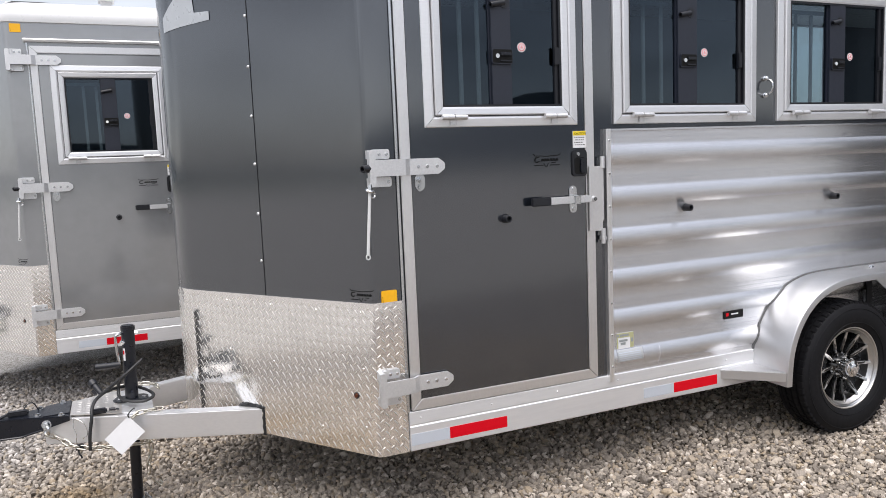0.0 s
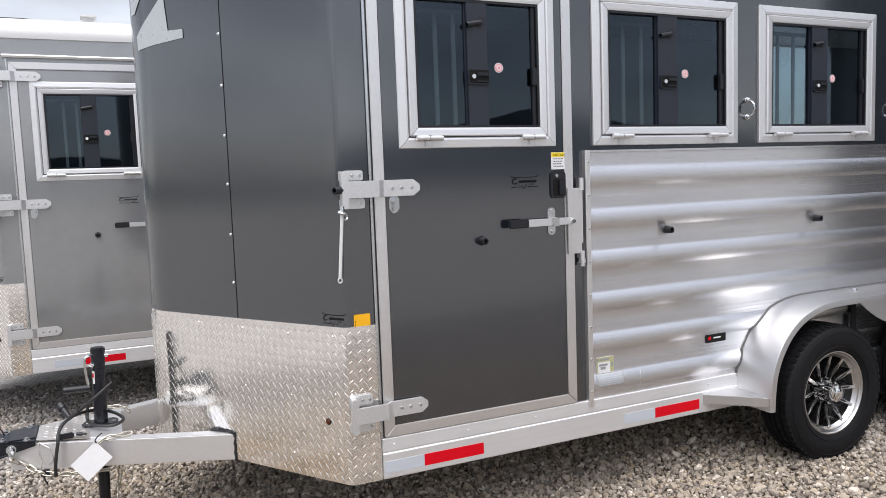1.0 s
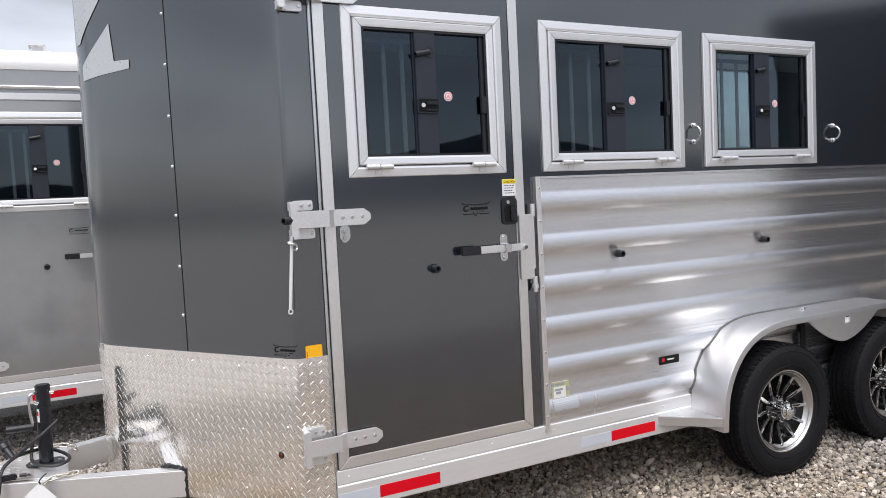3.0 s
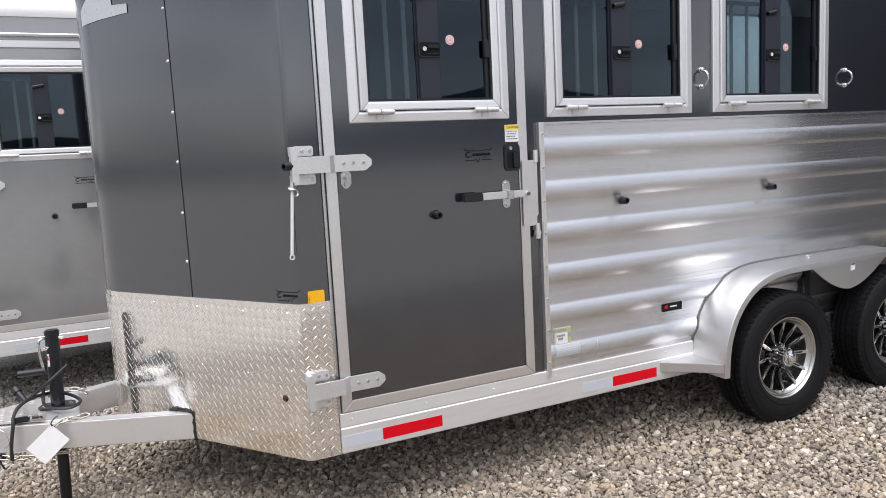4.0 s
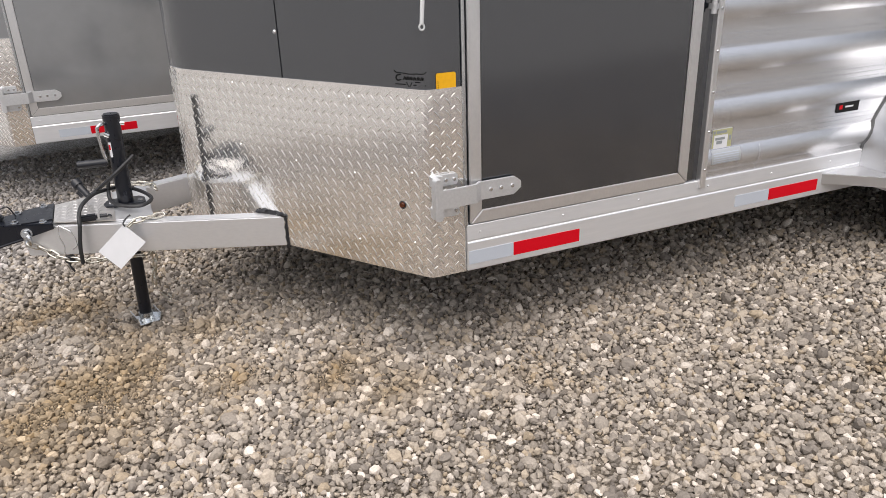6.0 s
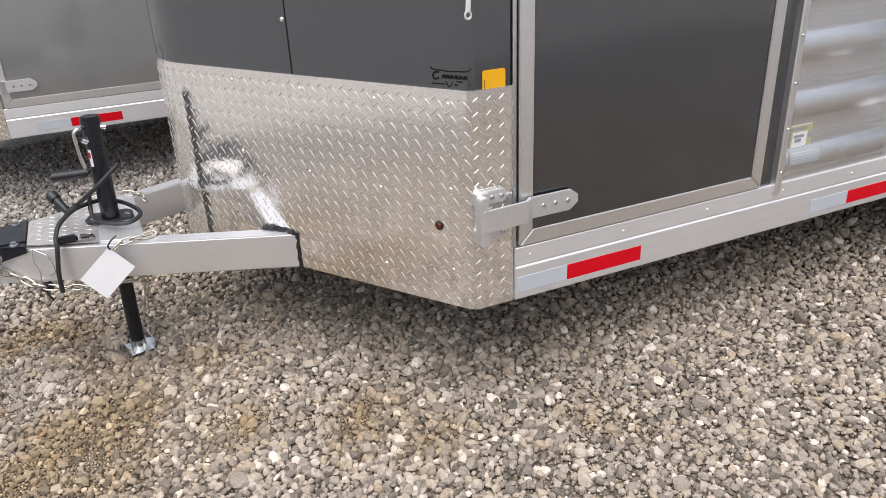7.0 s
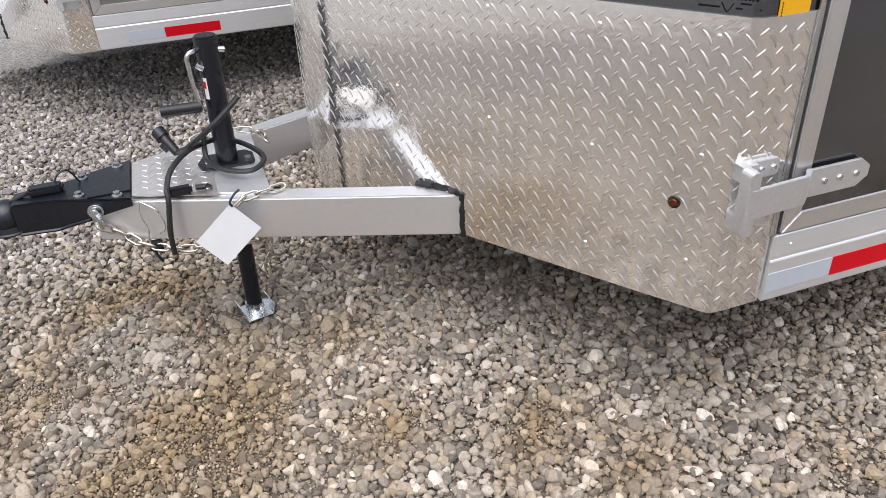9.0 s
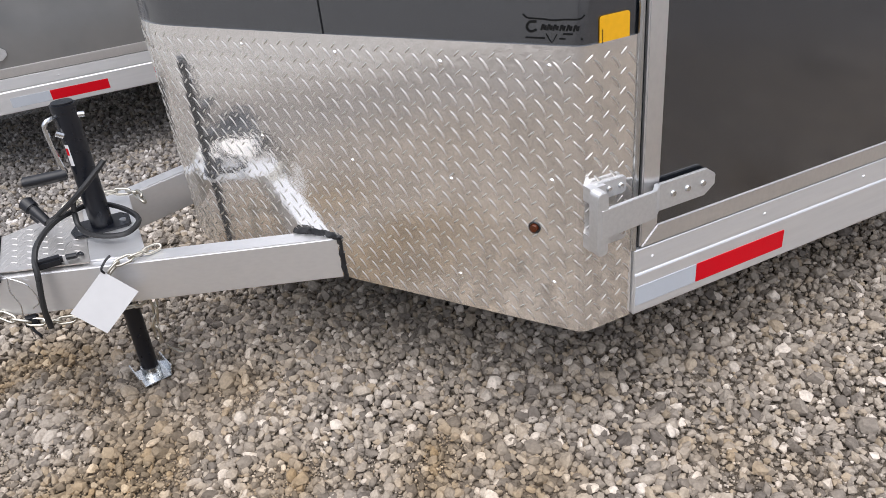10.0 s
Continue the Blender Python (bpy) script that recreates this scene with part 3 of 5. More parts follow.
def wheel_meshes():
    """A tyre and an eight-inch-hub alloy wheel about the y axis, outer face towards -y; returns bmeshes."""
    tyre = bmesh.new()
    R, w = 0.352, 0.112
    prof = [(0.212, -0.085), (0.222, -0.098), (0.26, -0.112), (0.3, -0.113), (0.328, -0.104), (0.342, -0.094)]
    tread = []
    for c in (-0.088, -0.05, -0.012, 0.026, 0.064):
        tread += [(R - 0.004 * abs(c / 0.09), c), (R, c + 0.026), (R - 0.009, c + 0.0275), (R - 0.009, c + 0.0365)]
    prof += tread[:-2] + [(0.342, 0.094), (0.328, 0.104), (0.3, 0.113), (0.26, 0.112), (0.222, 0.098), (0.212, 0.085), (0.205, 0.06), (0.205, -0.06)]
    lathe(tyre, prof, 72, closed=True)
    for k in range(60):  # shoulder blocks
        o = bmesh.new()
        box(o, -0.0135, 0.0135, -0.095, -0.066, R - 0.02, R + 0.002, 0.002)
        o.transform(Matrix.Rotation(2 * math.pi * k / 60, 4, "Y"))
        grown(tyre, o)
    for n, c in enumerate((-0.037, 0.001, 0.039)):
        for k in range(54):
            o = bmesh.new()
            box(o, -0.0145, 0.0145, c - 0.0125, c + 0.0125, R - 0.012, R + 0.0025)
            for v in o.verts:
                v.co.x += 0.22 * (v.co.y - c) * (1 if n % 2 else -1)
            o.transform(Matrix.Rotation(2 * math.pi * (k + 0.4 * n) / 54, 4, "Y"))
            grown(tyre, o)
    for r in (0.245, 0.285, 0.318):
        o = bmesh.new()
        lathe(o, [(r - 0.003, -0.1085), (r, -0.1108), (r + 0.003, -0.1085)], 72)
        grown(tyre, o)
    for v in tyre.verts:  # the inner half is the narrower one
        v.co.y *= 0.72 if v.co.y > 0 else 1.0
    rim = bmesh.new()
    lathe(rim, [(0.2, -0.06), (0.205, -0.084), (0.212, -0.094), (0.217, -0.094), (0.219, -0.088), (0.212, -0.08), (0.21, 0.055), (0.2, 0.055)], 72, closed=True)
    lathe(rim, [(0.184, -0.06), (0.187, -0.064), (0.199, -0.078), (0.2, -0.084), (0.206, -0.089)], 72)
    dish = bmesh.new()
    lathe(dish, [(0.204, -0.01), (0.196, 0.0), (0.12, 0.004), (0.074, -0.008), (0.07, -0.03), (0.045, -0.034), (0.0, -0.034)], 48)
    for k in range(12):  # dark flanks of the spokes
        o = bmesh.new()
        prism(o, [(-0.0052, 0.058), (0.0052, 0.058), (0.0052, 0.188), (-0.0052, 0.188)], "y", -0.04, -0.004)
        for v in o.verts:
            v.co.y -= 0.03 * max((v.co.z - 0.058) / 0.13, 0.0) ** 1.6 if v.co.y < -0.02 else 0.0
        o.transform(Matrix.Rotation(2 * math.pi * k / 12, 4, "Y"))
        grown(dish, o)
    spoke = bmesh.new()
    rows = []
    for r, w, y in ((0.066, 0.0025, -0.041), (0.09, 0.0062, -0.044), (0.12, 0.0088, -0.051), (0.15, 0.0082, -0.06), (0.187, 0.0062, -0.0715)):
        rows.append([spoke.verts.new((u, v, r)) for u, v in ((-w, y + 0.006), (-w, y), (w, y - 0.002), (w, y + 0.006))])
    for a, b in zip(rows, rows[1:]):
        for j in range(4):
            spoke.faces.new((a[j], a[(j + 1) % 4], b[(j + 1) % 4], b[j]))
    spoke.faces.new(rows[0])
    spoke.faces.new(rows[-1][::-1])
    bmesh.ops.recalc_face_normals(spoke, faces=spoke.faces[:])
    hub = bmesh.new()
    lathe(hub, [(0.042, -0.03), (0.042, -0.072), (0.047, -0.075), (0.047, -0.1), (0.043, -0.111), (0.029, -0.115), (0.0285, -0.12), (0.024, -0.123), (0.0, -0.124)], 32)
    nut = bmesh.new()
    rod(nut, (0, -0.03, 0), (0, -0.058, 0), 0.0105, 6, 0.0095)
    rod(nut, (0, -0.058, 0), (0, -0.072, 0), 0.0085, 10, 0.004)
    return tyre, rim, dish, spoke, hub, nut


def horse_trailer(label, paint, shift, tape_dx, group):
    T = thing("horse_trailer", label, "trailer", group)

    # painted side walls, with the windows' openings through them
    def side_wall(y0, y1, name, windows, head=WZ1 - 0.05):
        bm = bmesh.new()
        x_prev = 1.327
        for a, b in windows:
            a2, b2 = a + 0.05, b - 0.05
            box(bm, x_prev, a2, y0, y1, ZB + 0.02, ZT)
            box(bm, a2, b2, y0, y1, ZB + 0.02, WZ0 + 0.05)
            box(bm, a2, b2, y0, y1, head, ZT)
            x_prev = b2
        box(bm, x_prev, XE, y0, y1, ZB + 0.02, ZT)
        return part(name, bm, paint, T)

    side_wall(YS, YS + 0.035, "side_wall", WINDOWS)
    side_wall(YF - 0.035, YF, "side_wall", [(5.6, 6.75)], 2.69)
    part("nose_skin", nose_sheet(bmesh.new(), 1.0, ZT, 0.0, 0.02), paint, T, smooth=True)
    seam = 0.606 + 0.118
    bm = nose_sheet(bmesh.new(), 1.03, ZT, 0.0022, 0.002, seam - 0.0, seam + 0.002)
    part("seam", bm, SEAL, T, "thin dark panel joint")
    for side in (0, 1):
        for z in (2.68, 2.467, 2.255, 2.039, 1.827, 1.618, 1.399, 1.188):
            s = seam + 0.014
            s = 2 * NOSE_L - s if side else s
            p, q = on_nose(s, z, 0.0), on_nose(s, z, 0.005)
            part("rivet", rod(bmesh.new(), p, q, 0.007, 10, 0.004), ALU, T)
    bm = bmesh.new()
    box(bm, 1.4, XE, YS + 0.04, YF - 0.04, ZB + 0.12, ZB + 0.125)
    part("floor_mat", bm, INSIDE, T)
    bm = bmesh.new()
    box(bm, 1.4, XE, YS + 0.04, YF - 0.04, ZB + 0.06, ZB + 0.119)
    for x in np.arange(1.7, XE, 0.4):
        box(bm, x, x + 0.05, YS + 0.04, YF - 0.04, ZB + 0.005, ZB + 0.06)
    part("floor_deck", bm, ALU_MILL, T, "bare aluminium plank floor on cross members")

    # roof: a rounded white edge that follows the outline, then a low crown
    bm = bmesh.new()
    rings = []
    for inset, z in ((0.0, ZT - 0.004), (-0.008, ZT), (-0.01, ZT + 0.025), (-0.002, ZT + 0.07), (0.03, ZT + 0.12), (0.09, ZT + 0.15), (0.3, ZT + 0.175), (0.75, ZT + 0.19)):
        rings.append([bm.verts.new((x, y, z)) for x, y in whole_outline(inset)])
    k = len(rings[0])
    for a, b in zip(rings, rings[1:]):
        for j in range(k):
            bm.faces.new((a[j], a[(j + 1) % k], b[(j + 1) % k], b[j]))
    bm.faces.new(rings[-1])
    bm.faces.new(rings[0][::-1])
    part("roof", bm, WHITE, T, "white rounded aluminium roof", smooth=True)
    bm = bmesh.new()
    prism(bm, [(YS - 0.001, 2.575), (YS - 0.02, 2.578), (YS - 0.024, 2.592), (YS - 0.018, 2.6), (YS - 0.001, 2.602)], "x", 1.31, 2.34)
    part("drip_rail", bm, ALU, T)

    # tread plate round the nose
    plate = part("nose_plate", nose_sheet(bmesh.new(), ZB - 0.004, 1.031, 0.004, 0.004, 0.0), ALU_PLATE, T,
                 "shiny aluminium tread plate wrapped round the nose", smooth=True)
    tread = part("tread", tread_bars(lambda s, z, o: on_nose(s, z, 0.004 + o), 0.006, 2 * NOSE_L - 0.006, ZB, 1.027), ALU_BAR, plate, smooth=True)
    tagged(tread, kind="stuff")
    for s, zs in ((0.19, (0.99, 0.75, 0.5)), (0.43, (0.985, 0.72, 0.47)), (0.70, (0.99, 0.73)), (0.98, (0.995, 0.76))):
        for z in zs:
            part("plate_rivet", rod(bmesh.new(), on_nose(s, z, 0.004), on_nose(s, z, 0.0068), 0.0068, 12, 0.0045), ALU_PLATE, plate, smooth=True)
    bm = bmesh.new()
    rod(bm, on_nose(0.232, 0.634, 0.003), on_nose(0.232, 0.634, 0.012), 0.0105, 16, 0.008)
    marker = part("marker_lamp", bm, AMBER, T, "small round amber marker lamp", smooth=True)
    part("grommet", lathe_ring(on_nose(0.232, 0.634, 0.005), (-0.834, -0.551, 0), 0.0125, 0.0018), BLACK, marker)

    # silver graphic on the nose skin
    bm = bmesh.new()
    nose_patch(bm, [(0.95, 2.268), (0.95, 2.305), (1.062, 2.312), (1.072, 2.482), (1.18, 2.40), (1.30, 2.31), (1.30, 2.25), (1.15, 2.262)], 0.003)
    part("graphic", bm, DECAL, T, "silver vinyl graphic")
    bm = bmesh.new()
    nose_patch(bm, [(1.10, 2.62), (1.30, 2.42), (1.36, 2.42), (1.36, 2.705), (1.02, 2.705)], 0.003)
    part("graphic", bm, DECAL, T, "silver vinyl graphic")

    # yellow sticker and maker's mark above the plate
    bm = bmesh.new()
    sz = 1.021 if tape_dx == 0 else 2.64
    prism(bm, round_poly(1.236, 1.304, sz, sz + 0.058, 0.006), "y", YS - 0.0035, YS - 0.0015)
    st = part("sticker", bm, YELLOW, T, "yellow sticker with a line of fine print up one side")
    for k in range(5):
        bm = bmesh.new()
        box(bm, 1.2405, 1.2425, YS - 0.0042, YS - 0.0034, sz + 0.008 + 0.0055 * k, sz + 0.0115 + 0.0055 * k)
        part("print_block", bm, INK, st)
    maker_mark(T, lambda u, v, o: on_nose(0.121 + 0.12 * (1 - u), 1.037 + 0.05 * v, o))
    maker_mark(T, lambda u, v, o: Vector((1.965 + 0.14 * u, YS - 0.012 - o, 1.552 + 0.058 * v)))

    # bottom rail with reflective tape
    bm = bmesh.new()
    prism(bm, [(YS + 0.03, ZB), (YS - 0.014, ZB), (YS - 0.016, ZB + 0.004), (YS - 0.016, 0.488), (YS - 0.0145, 0.491), (YS - 0.0125, 0.493), (YS - 0.0125, 0.496),
               (YS - 0.0135, 0.5), (YS - 0.0115, 0.5515), (YS - 0.0095, 0.5535), (YS + 0.03, 0.5535)], "x", 1.33, XE, 0.0)
    rail = part("bottom_rail", bm, ALU_MILL, T, "bare aluminium bottom rail")
    bm = bmesh.new()
    prism(bm, [(2 * YC - y, z) for y, z in [(YS + 0.03, ZB), (YS - 0.014, ZB), (YS - 0.014, 0.524), (YS + 0.03, 0.524)]], "x", 1.33, XE)
    part("bottom_rail", bm, ALU_MILL, T)
    for x in np.arange(1.38, 6.9, 0.34):
        part("rail_rivet", rod(bmesh.new(), (x, YS - 0.0115, 0.524), (x, YS - 0.0155, 0.524), 0.0048, 10, 0.003), ALU_MILL, rail)
    for x0 in (1.511, 2.735, 4.9):
        x0 += tape_dx
        bm = bmesh.new()
        prism(bm, round_poly(x0, x0 + 0.28, 0.409, 0.4585, 0.002, 2), "y", YS - 0.0172, YS - 0.0155)
        part("red_tape", bm, RED, rail)
        bm = bmesh.new()
        prism(bm, round_poly(max(x0 - 0.185, 1.333), x0 - 0.001, 0.409, 0.4585, 0.002, 2), "y", YS - 0.0172, YS - 0.0155)
        part("silver_tape", bm, SILVER_TAPE, rail)

    # door: trim strip, frame, leaf
    bm = bmesh.new()
    prism(bm, [(1.3235, YS - 0.0045), (1.3245, YS - 0.008), (1.328, YS - 0.011), (1.333, YS - 0.011), (1.3365, YS - 0.008), (1.3375, YS)], "z", 0.554, 2.57)
    part("trim_strip", bm, ZINC, T, "slim dull metal corner trim")
    bm = bmesh.new()
    box(bm, 1.386, 2.235, YS - 0.011, YS - 0.0005, 0.604, WZ0 + 0.04)
    box(bm, 1.386, 1.5, YS - 0.011, YS - 0.0005, WZ0 + 0.04, 2.492)
    box(bm, 2.155, 2.235, YS - 0.011, YS - 0.0005, WZ0 + 0.04, 2.492)
    box(bm, 1.5, 2.155, YS - 0.011, YS - 0.0005, WZ1 - 0.04, 2.492)
    door = part("door", bm, paint, T, "narrow painted side door in an aluminium frame")
    bm = mitred(bmesh.new(), 1.342, 2.287, 0.557, 2.55, 0.047, YS - 0.014, YS - 0.001, bevel=0.003)
    part("door_frame", bm, ALU_V, door)
    # strap hinges on the nose corner
    for z in (0.677, 1.577, 2.452):
        strap_hinge(T, z)
    # handle side: paddle latch, warning label, cam latch
    bm = bmesh.new()
    prism(bm, round_poly(2.163, 2.245, 1.503, 1.624, 0.02), "y", YS - 0.018, YS - 0.009, 0.002)
    lock = part("paddle_latch", bm, BLACK, door, "black paddle door latch", smooth=True)
    bm = bmesh.new()
    prism(bm, round_poly(2.176, 2.232, 1.514, 1.588, 0.011), "y", YS - 0.0192, YS - 0.0175)
    part("latch_recess", bm, INK, lock)
    bm = bmesh.new()
    prism(bm, round_poly(2.203, 2.227, 1.519, 1.584, 0.008), "y", YS - 0.029, YS - 0.019, 0.003)
    part("paddle", bm, BLACK_PAINT, lock)
    part("lock_cylinder", rod(bmesh.new(), (2.193, YS - 0.019, 1.603), (2.193, YS - 0.0255, 1.603), 0.0095, 16, 0.008), ZINC, lock)
    bm = bmesh.new()
    box(bm, 2.173, 2.243, YS - 0.0125, YS - 0.0105, 1.631, 1.706)
    lab = part("warning_label", bm, PAPER, door, "white warning label with a yellow head")
    bm = bmesh.new()
    box(bm, 2.174, 2.242, YS - 0.0133, YS - 0.0123, 1.686, 1.705)
    part("label_head", bm, LABEL_YELLOW, lab)
    lettering("CAUTION", 2.181, YS - 0.0138, 1.690, 0.0135, INK, lab)
    rng = random.Random(4)
    for z in (1.6755, 1.6645, 1.6535, 1.6425):
        bm = bmesh.new()
        x = 2.18 + rng.uniform(0, 0.006)
        while x < 2.228:
            w = rng.uniform(0.004, 0.011)
            box(bm, x, x + w, YS - 0.0131, YS - 0.0123, z, z + 0.0036)
            x += w + 0.003
        part("print_line", bm, SEAM, lab)
    cam_latch(T)
    # keeper on the jamb
    bm = bmesh.new()
    prism(bm, [(2.246, 1.25), (2.318, 1.25), (2.318, 1.29), (2.326, 1.3), (2.326, 1.545), (2.246, 1.545)], "y", YS - 0.028, YS - 0.02, 0.002)
    keep = part("latch_keeper", bm, ALU_V, T, "flat aluminium latch keeper plate")
    bm = bmesh.new()
    rod(bm, (2.318, YS - 0.03, 1.19), (2.318, YS - 0.03, 1.26), 0.011)
    box(bm, 2.307, 2.33, YS - 0.04, YS - 0.012, 1.205, 1.225, 0.002)
    part("hinge_pin", bm, ALU_CAST, keep, smooth=True)
    part("hinge_pin", rod(bmesh.new(), (2.318, YS - 0.03, 1.535), (2.318, YS - 0.03, 1.59), 0.011), ALU_CAST, keep, smooth=True)
    bm = bmesh.new()
    rod(bm, (1.815, YS - 0.008, 1.338), (1.815, YS - 0.014, 1.338), 0.0205, 20)
    rubber_bumper(bm, (1.815, YS - 0.01, 1.338), (0.0, -1, -0.02), 0.8)
    part("rubber_bumper", bm, BLACK, door, smooth=True)

    # the small keeper under the hinge
    bm = bmesh.new()
    prism(bm, [(1.402, 1.496), (1.412, 1.48), (1.422, 1.475), (1.434, 1.48), (1.446, 1.494), (1.446, 1.532), (1.436, 1.546), (1.412, 1.546), (1.402, 1.532)], "y", YS - 0.0155, YS - 0.011, 0.001)
    rod(bm, (1.425, YS - 0.014, 1.523), (1.425, YS - 0.036, 1.523), 0.0135, 14, 0.012, bevel=0.002)
    rod(bm, (1.425, YS - 0.034, 1.523), (1.425, YS - 0.041, 1.523), 0.008, 12)
    box(bm, 1.415, 1.435, YS - 0.03, YS - 0.014, 1.484, 1.504, 0.004)
    part("door_holdback", bm, ZINC, door, smooth=True)

    # ribbed lower cladding
    part("ribbed_panel", ribbed(bmesh.new(), 2.36, XE), ALU_RIB, T, "ribbed bare aluminium side cladding", smooth=True)
    bm = bmesh.new()
    prism(bm, [(2.346, YS), (2.346, YS - 0.022), (2.35, YS - 0.027), (2.369, YS - 0.027), (2.372, YS - 0.02), (2.372, YS)], "z", 0.526, 1.712)
    edge = part("panel_edge", bm, ALU_V, T)
    for z in np.linspace(0.6, 1.66, 8):
        part("bolt", rod(bmesh.new(), (2.36, YS - 0.027, z), (2.36, YS - 0.031, z), 0.006, 10, 0.004), ZINC, edge)
    for x in (2.822, 3.84):
        bm = bmesh.new()
        rod(bm, (x, YS - 0.003, 1.325), (x, YS - 0.012, 1.325), 0.019, 20)
        rubber_bumper(bm, (x, YS - 0.006, 1.325), (0.0, -1, -0.02), 0.82)
        part("rubber_bumper", bm, BLACK, T, smooth=True)
    for x in (3.349, 4.451):
        tie_ring(T, x, 1.905)
    # data labels on the cladding
    bm = bmesh.new()
    box(bm, 2.4, 2.498, YS - 0.0075, YS - 0.0055, 0.672, 0.748)
    lab = part("data_label", bm, PAPER, T, "small white data label with a yellow-green border")
    for x0, x1, z0, z1 in ((2.4, 2.498, 0.726, 0.748), (2.478, 2.498, 0.674, 0.726), (2.4, 2.408, 0.674, 0.726)):
        bm = bmesh.new()
        box(bm, x0, x1, YS - 0.0083, YS - 0.0073, z0, z1)
        part("label_border", bm, GREEN_INK, lab)
    for x0, x1, z0, z1 in ((2.418, 2.47, 0.732, 0.742), (2.402, 2.412, 0.731, 0.743), (2.414, 2.462, 0.706, 0.716), (2.422, 2.45, 0.69, 0.702), (2.482, 2.495, 0.7, 0.72)):
        bm = bmesh.new()
        box(bm, x0, x1, YS - 0.0089, YS - 0.0081, z0, z1)
        part("print_block", bm, SLAT, lab)
    bm = bmesh.new()
    over_rib(bm, 2.397, 2.545, 0.612, 0.668, 0.0008)
    lab = part("data_label", bm, CLEAR_LABEL, T, "silver data label with fine grey print")
    for z in (0.652, 0.643, 0.634, 0.625, 0.617):
        bm = bmesh.new()
        over_rib(bm, 2.405, 2.535, z, z + 0.0035, 0.0014)
        part("print_line", bm, SILVER_TAPE, lab)
    bm = bmesh.new()
    over_rib(bm, 2.6465, 2.6482, 0.555, 0.66, 0.0006)
    part("plank_joint", bm, CLEAR_LABEL, T)
    bm = bmesh.new()
    prism(bm, round_poly(3.068, 3.2, 0.735, 0.778, 0.003), "y", YS - 0.0085, YS - 0.0055)
    badge = part("axle_badge", bm, INK, T, "black rectangular badge with red and white print")
    bm = bmesh.new()
    box(bm, 3.083, 3.101, YS - 0.0093, YS - 0.0083, 0.749, 0.766)
    part("print_block", bm, RED, badge)
    bm = bmesh.new()
    box(bm, 3.118, 3.165, YS - 0.0093, YS - 0.0083, 0.754, 0.761)
    part("print_block", bm, PAPER, badge)

    # windows
    for i, (a, b) in enumerate(WINDOWS):
        drop_window(T, a, b, i)
    # inside: a barred guard behind each sliding sash, and the lining of the far wall and ceiling
    for x0, x1, xs in ((1.545, 1.83, (1.642, 1.725)), (2.49, 2.83, (2.602, 2.708)), (3.51, 3.84, (3.599, 3.712, 3.815))):
        bm = bmesh.new()
        box(bm, x0, x1, YS + 0.037, YS + 0.049, 2.285, 2.305, 0.003)
        part("guard_rail", bm, SLAT, T)
        for x in xs:
            bm = bmesh.new()
            box(bm, x + 0.004, x + 0.023, YS + 0.037, YS + 0.049, 1.7, 2.284, 0.003)
            part("guard_bar", bm, SLAT, T)
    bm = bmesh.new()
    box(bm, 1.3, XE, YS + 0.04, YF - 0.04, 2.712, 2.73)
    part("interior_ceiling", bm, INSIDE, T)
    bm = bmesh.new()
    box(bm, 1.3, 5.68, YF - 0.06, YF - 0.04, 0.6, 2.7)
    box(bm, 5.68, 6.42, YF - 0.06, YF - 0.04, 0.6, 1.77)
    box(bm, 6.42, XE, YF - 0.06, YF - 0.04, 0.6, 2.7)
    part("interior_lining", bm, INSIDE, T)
    bm = bmesh.new()
    box(bm, 5.64, 6.72, YF - 0.02, YF - 0.016, 1.76, 2.7)
    far_pane = part("far_pane", bm, GLASS_PALE, T, "pale glass")
    far_pane.data.materials.append(GLASS_BACK)
    for f in far_pane.data.polygons:
        f.material_index = 0 if f.normal.y < -0.9 else 1
    far_pane.visible_shadow = False

    # wheels and fenders on both sides
    tyre, rim, dish, spoke, hub, nut = wheel_meshes()
    hubs = part("wheel", tyre, RUBBER, T, "black tyre on a twelve-spoke black and machined alloy wheel", smooth=True)
    hubs.matrix_local = pose(3.722, 2.765, 0.434)
    part("rim", rim, MACHINED, hubs, "machined rim", smooth=True)
    part("dish", dish, DARK_RIM, hubs, "black wheel centre", smooth=True)
    for k in range(12):
        o = part("spoke", spoke.copy(), MACHINED, hubs)
        o.matrix_local = Matrix.Rotation(2 * math.pi * k / 12, 4, "Y")
    spoke.free()
    part("hub_cap", hub, CHROME, hubs, "bright metal hub cap", smooth=True)
    for k in range(6):
        o = part("lug_nut", nut.copy(), CHROME, hubs)
        o.matrix_local = Matrix.Rotation(2 * math.pi * k / 6, 4, "Y") @ Matrix.Translation((0, 0, 0.062))
    nut.free()
    for x, y, rz in ((4.638, 2.765, 0), (3.722, 2 * YC - 2.765, 180), (4.638, 2 * YC - 2.765, 180)):
        w = copy_thing(hubs, pose(x, y, 0.434 + (0.025 if x > 4 else 0), 0, 37 if x > 4 else 11, rz))
    for y, sg in ((YS, -1), (YF, 1)):
        fender(T, y, sg)
    bm = bmesh.new()
    for x in (3.722, 4.638):
        rod(bm, (x, 2.8, 0.43), (x, 2 * YC - 2.8, 0.43), 0.04)
    part("axles", bm, BLACK_PAINT, T)

    tongue(T)
    T.matrix_world = Matrix.Translation(shift)
    return T


def lathe_ring(at, normal, r, thick):
    bm = bmesh.new()
    n = Vector(normal).normalized()
    u = n.cross(Vector((0, 0, 1))).normalized()
    v = n.cross(u)
    hose(bm, [Vector(at) + r * (math.cos(a) * u + math.sin(a) * v) for a in (2 * math.pi * k / 20 for k in range(20))], thick, 6, closed=True)
    return bm


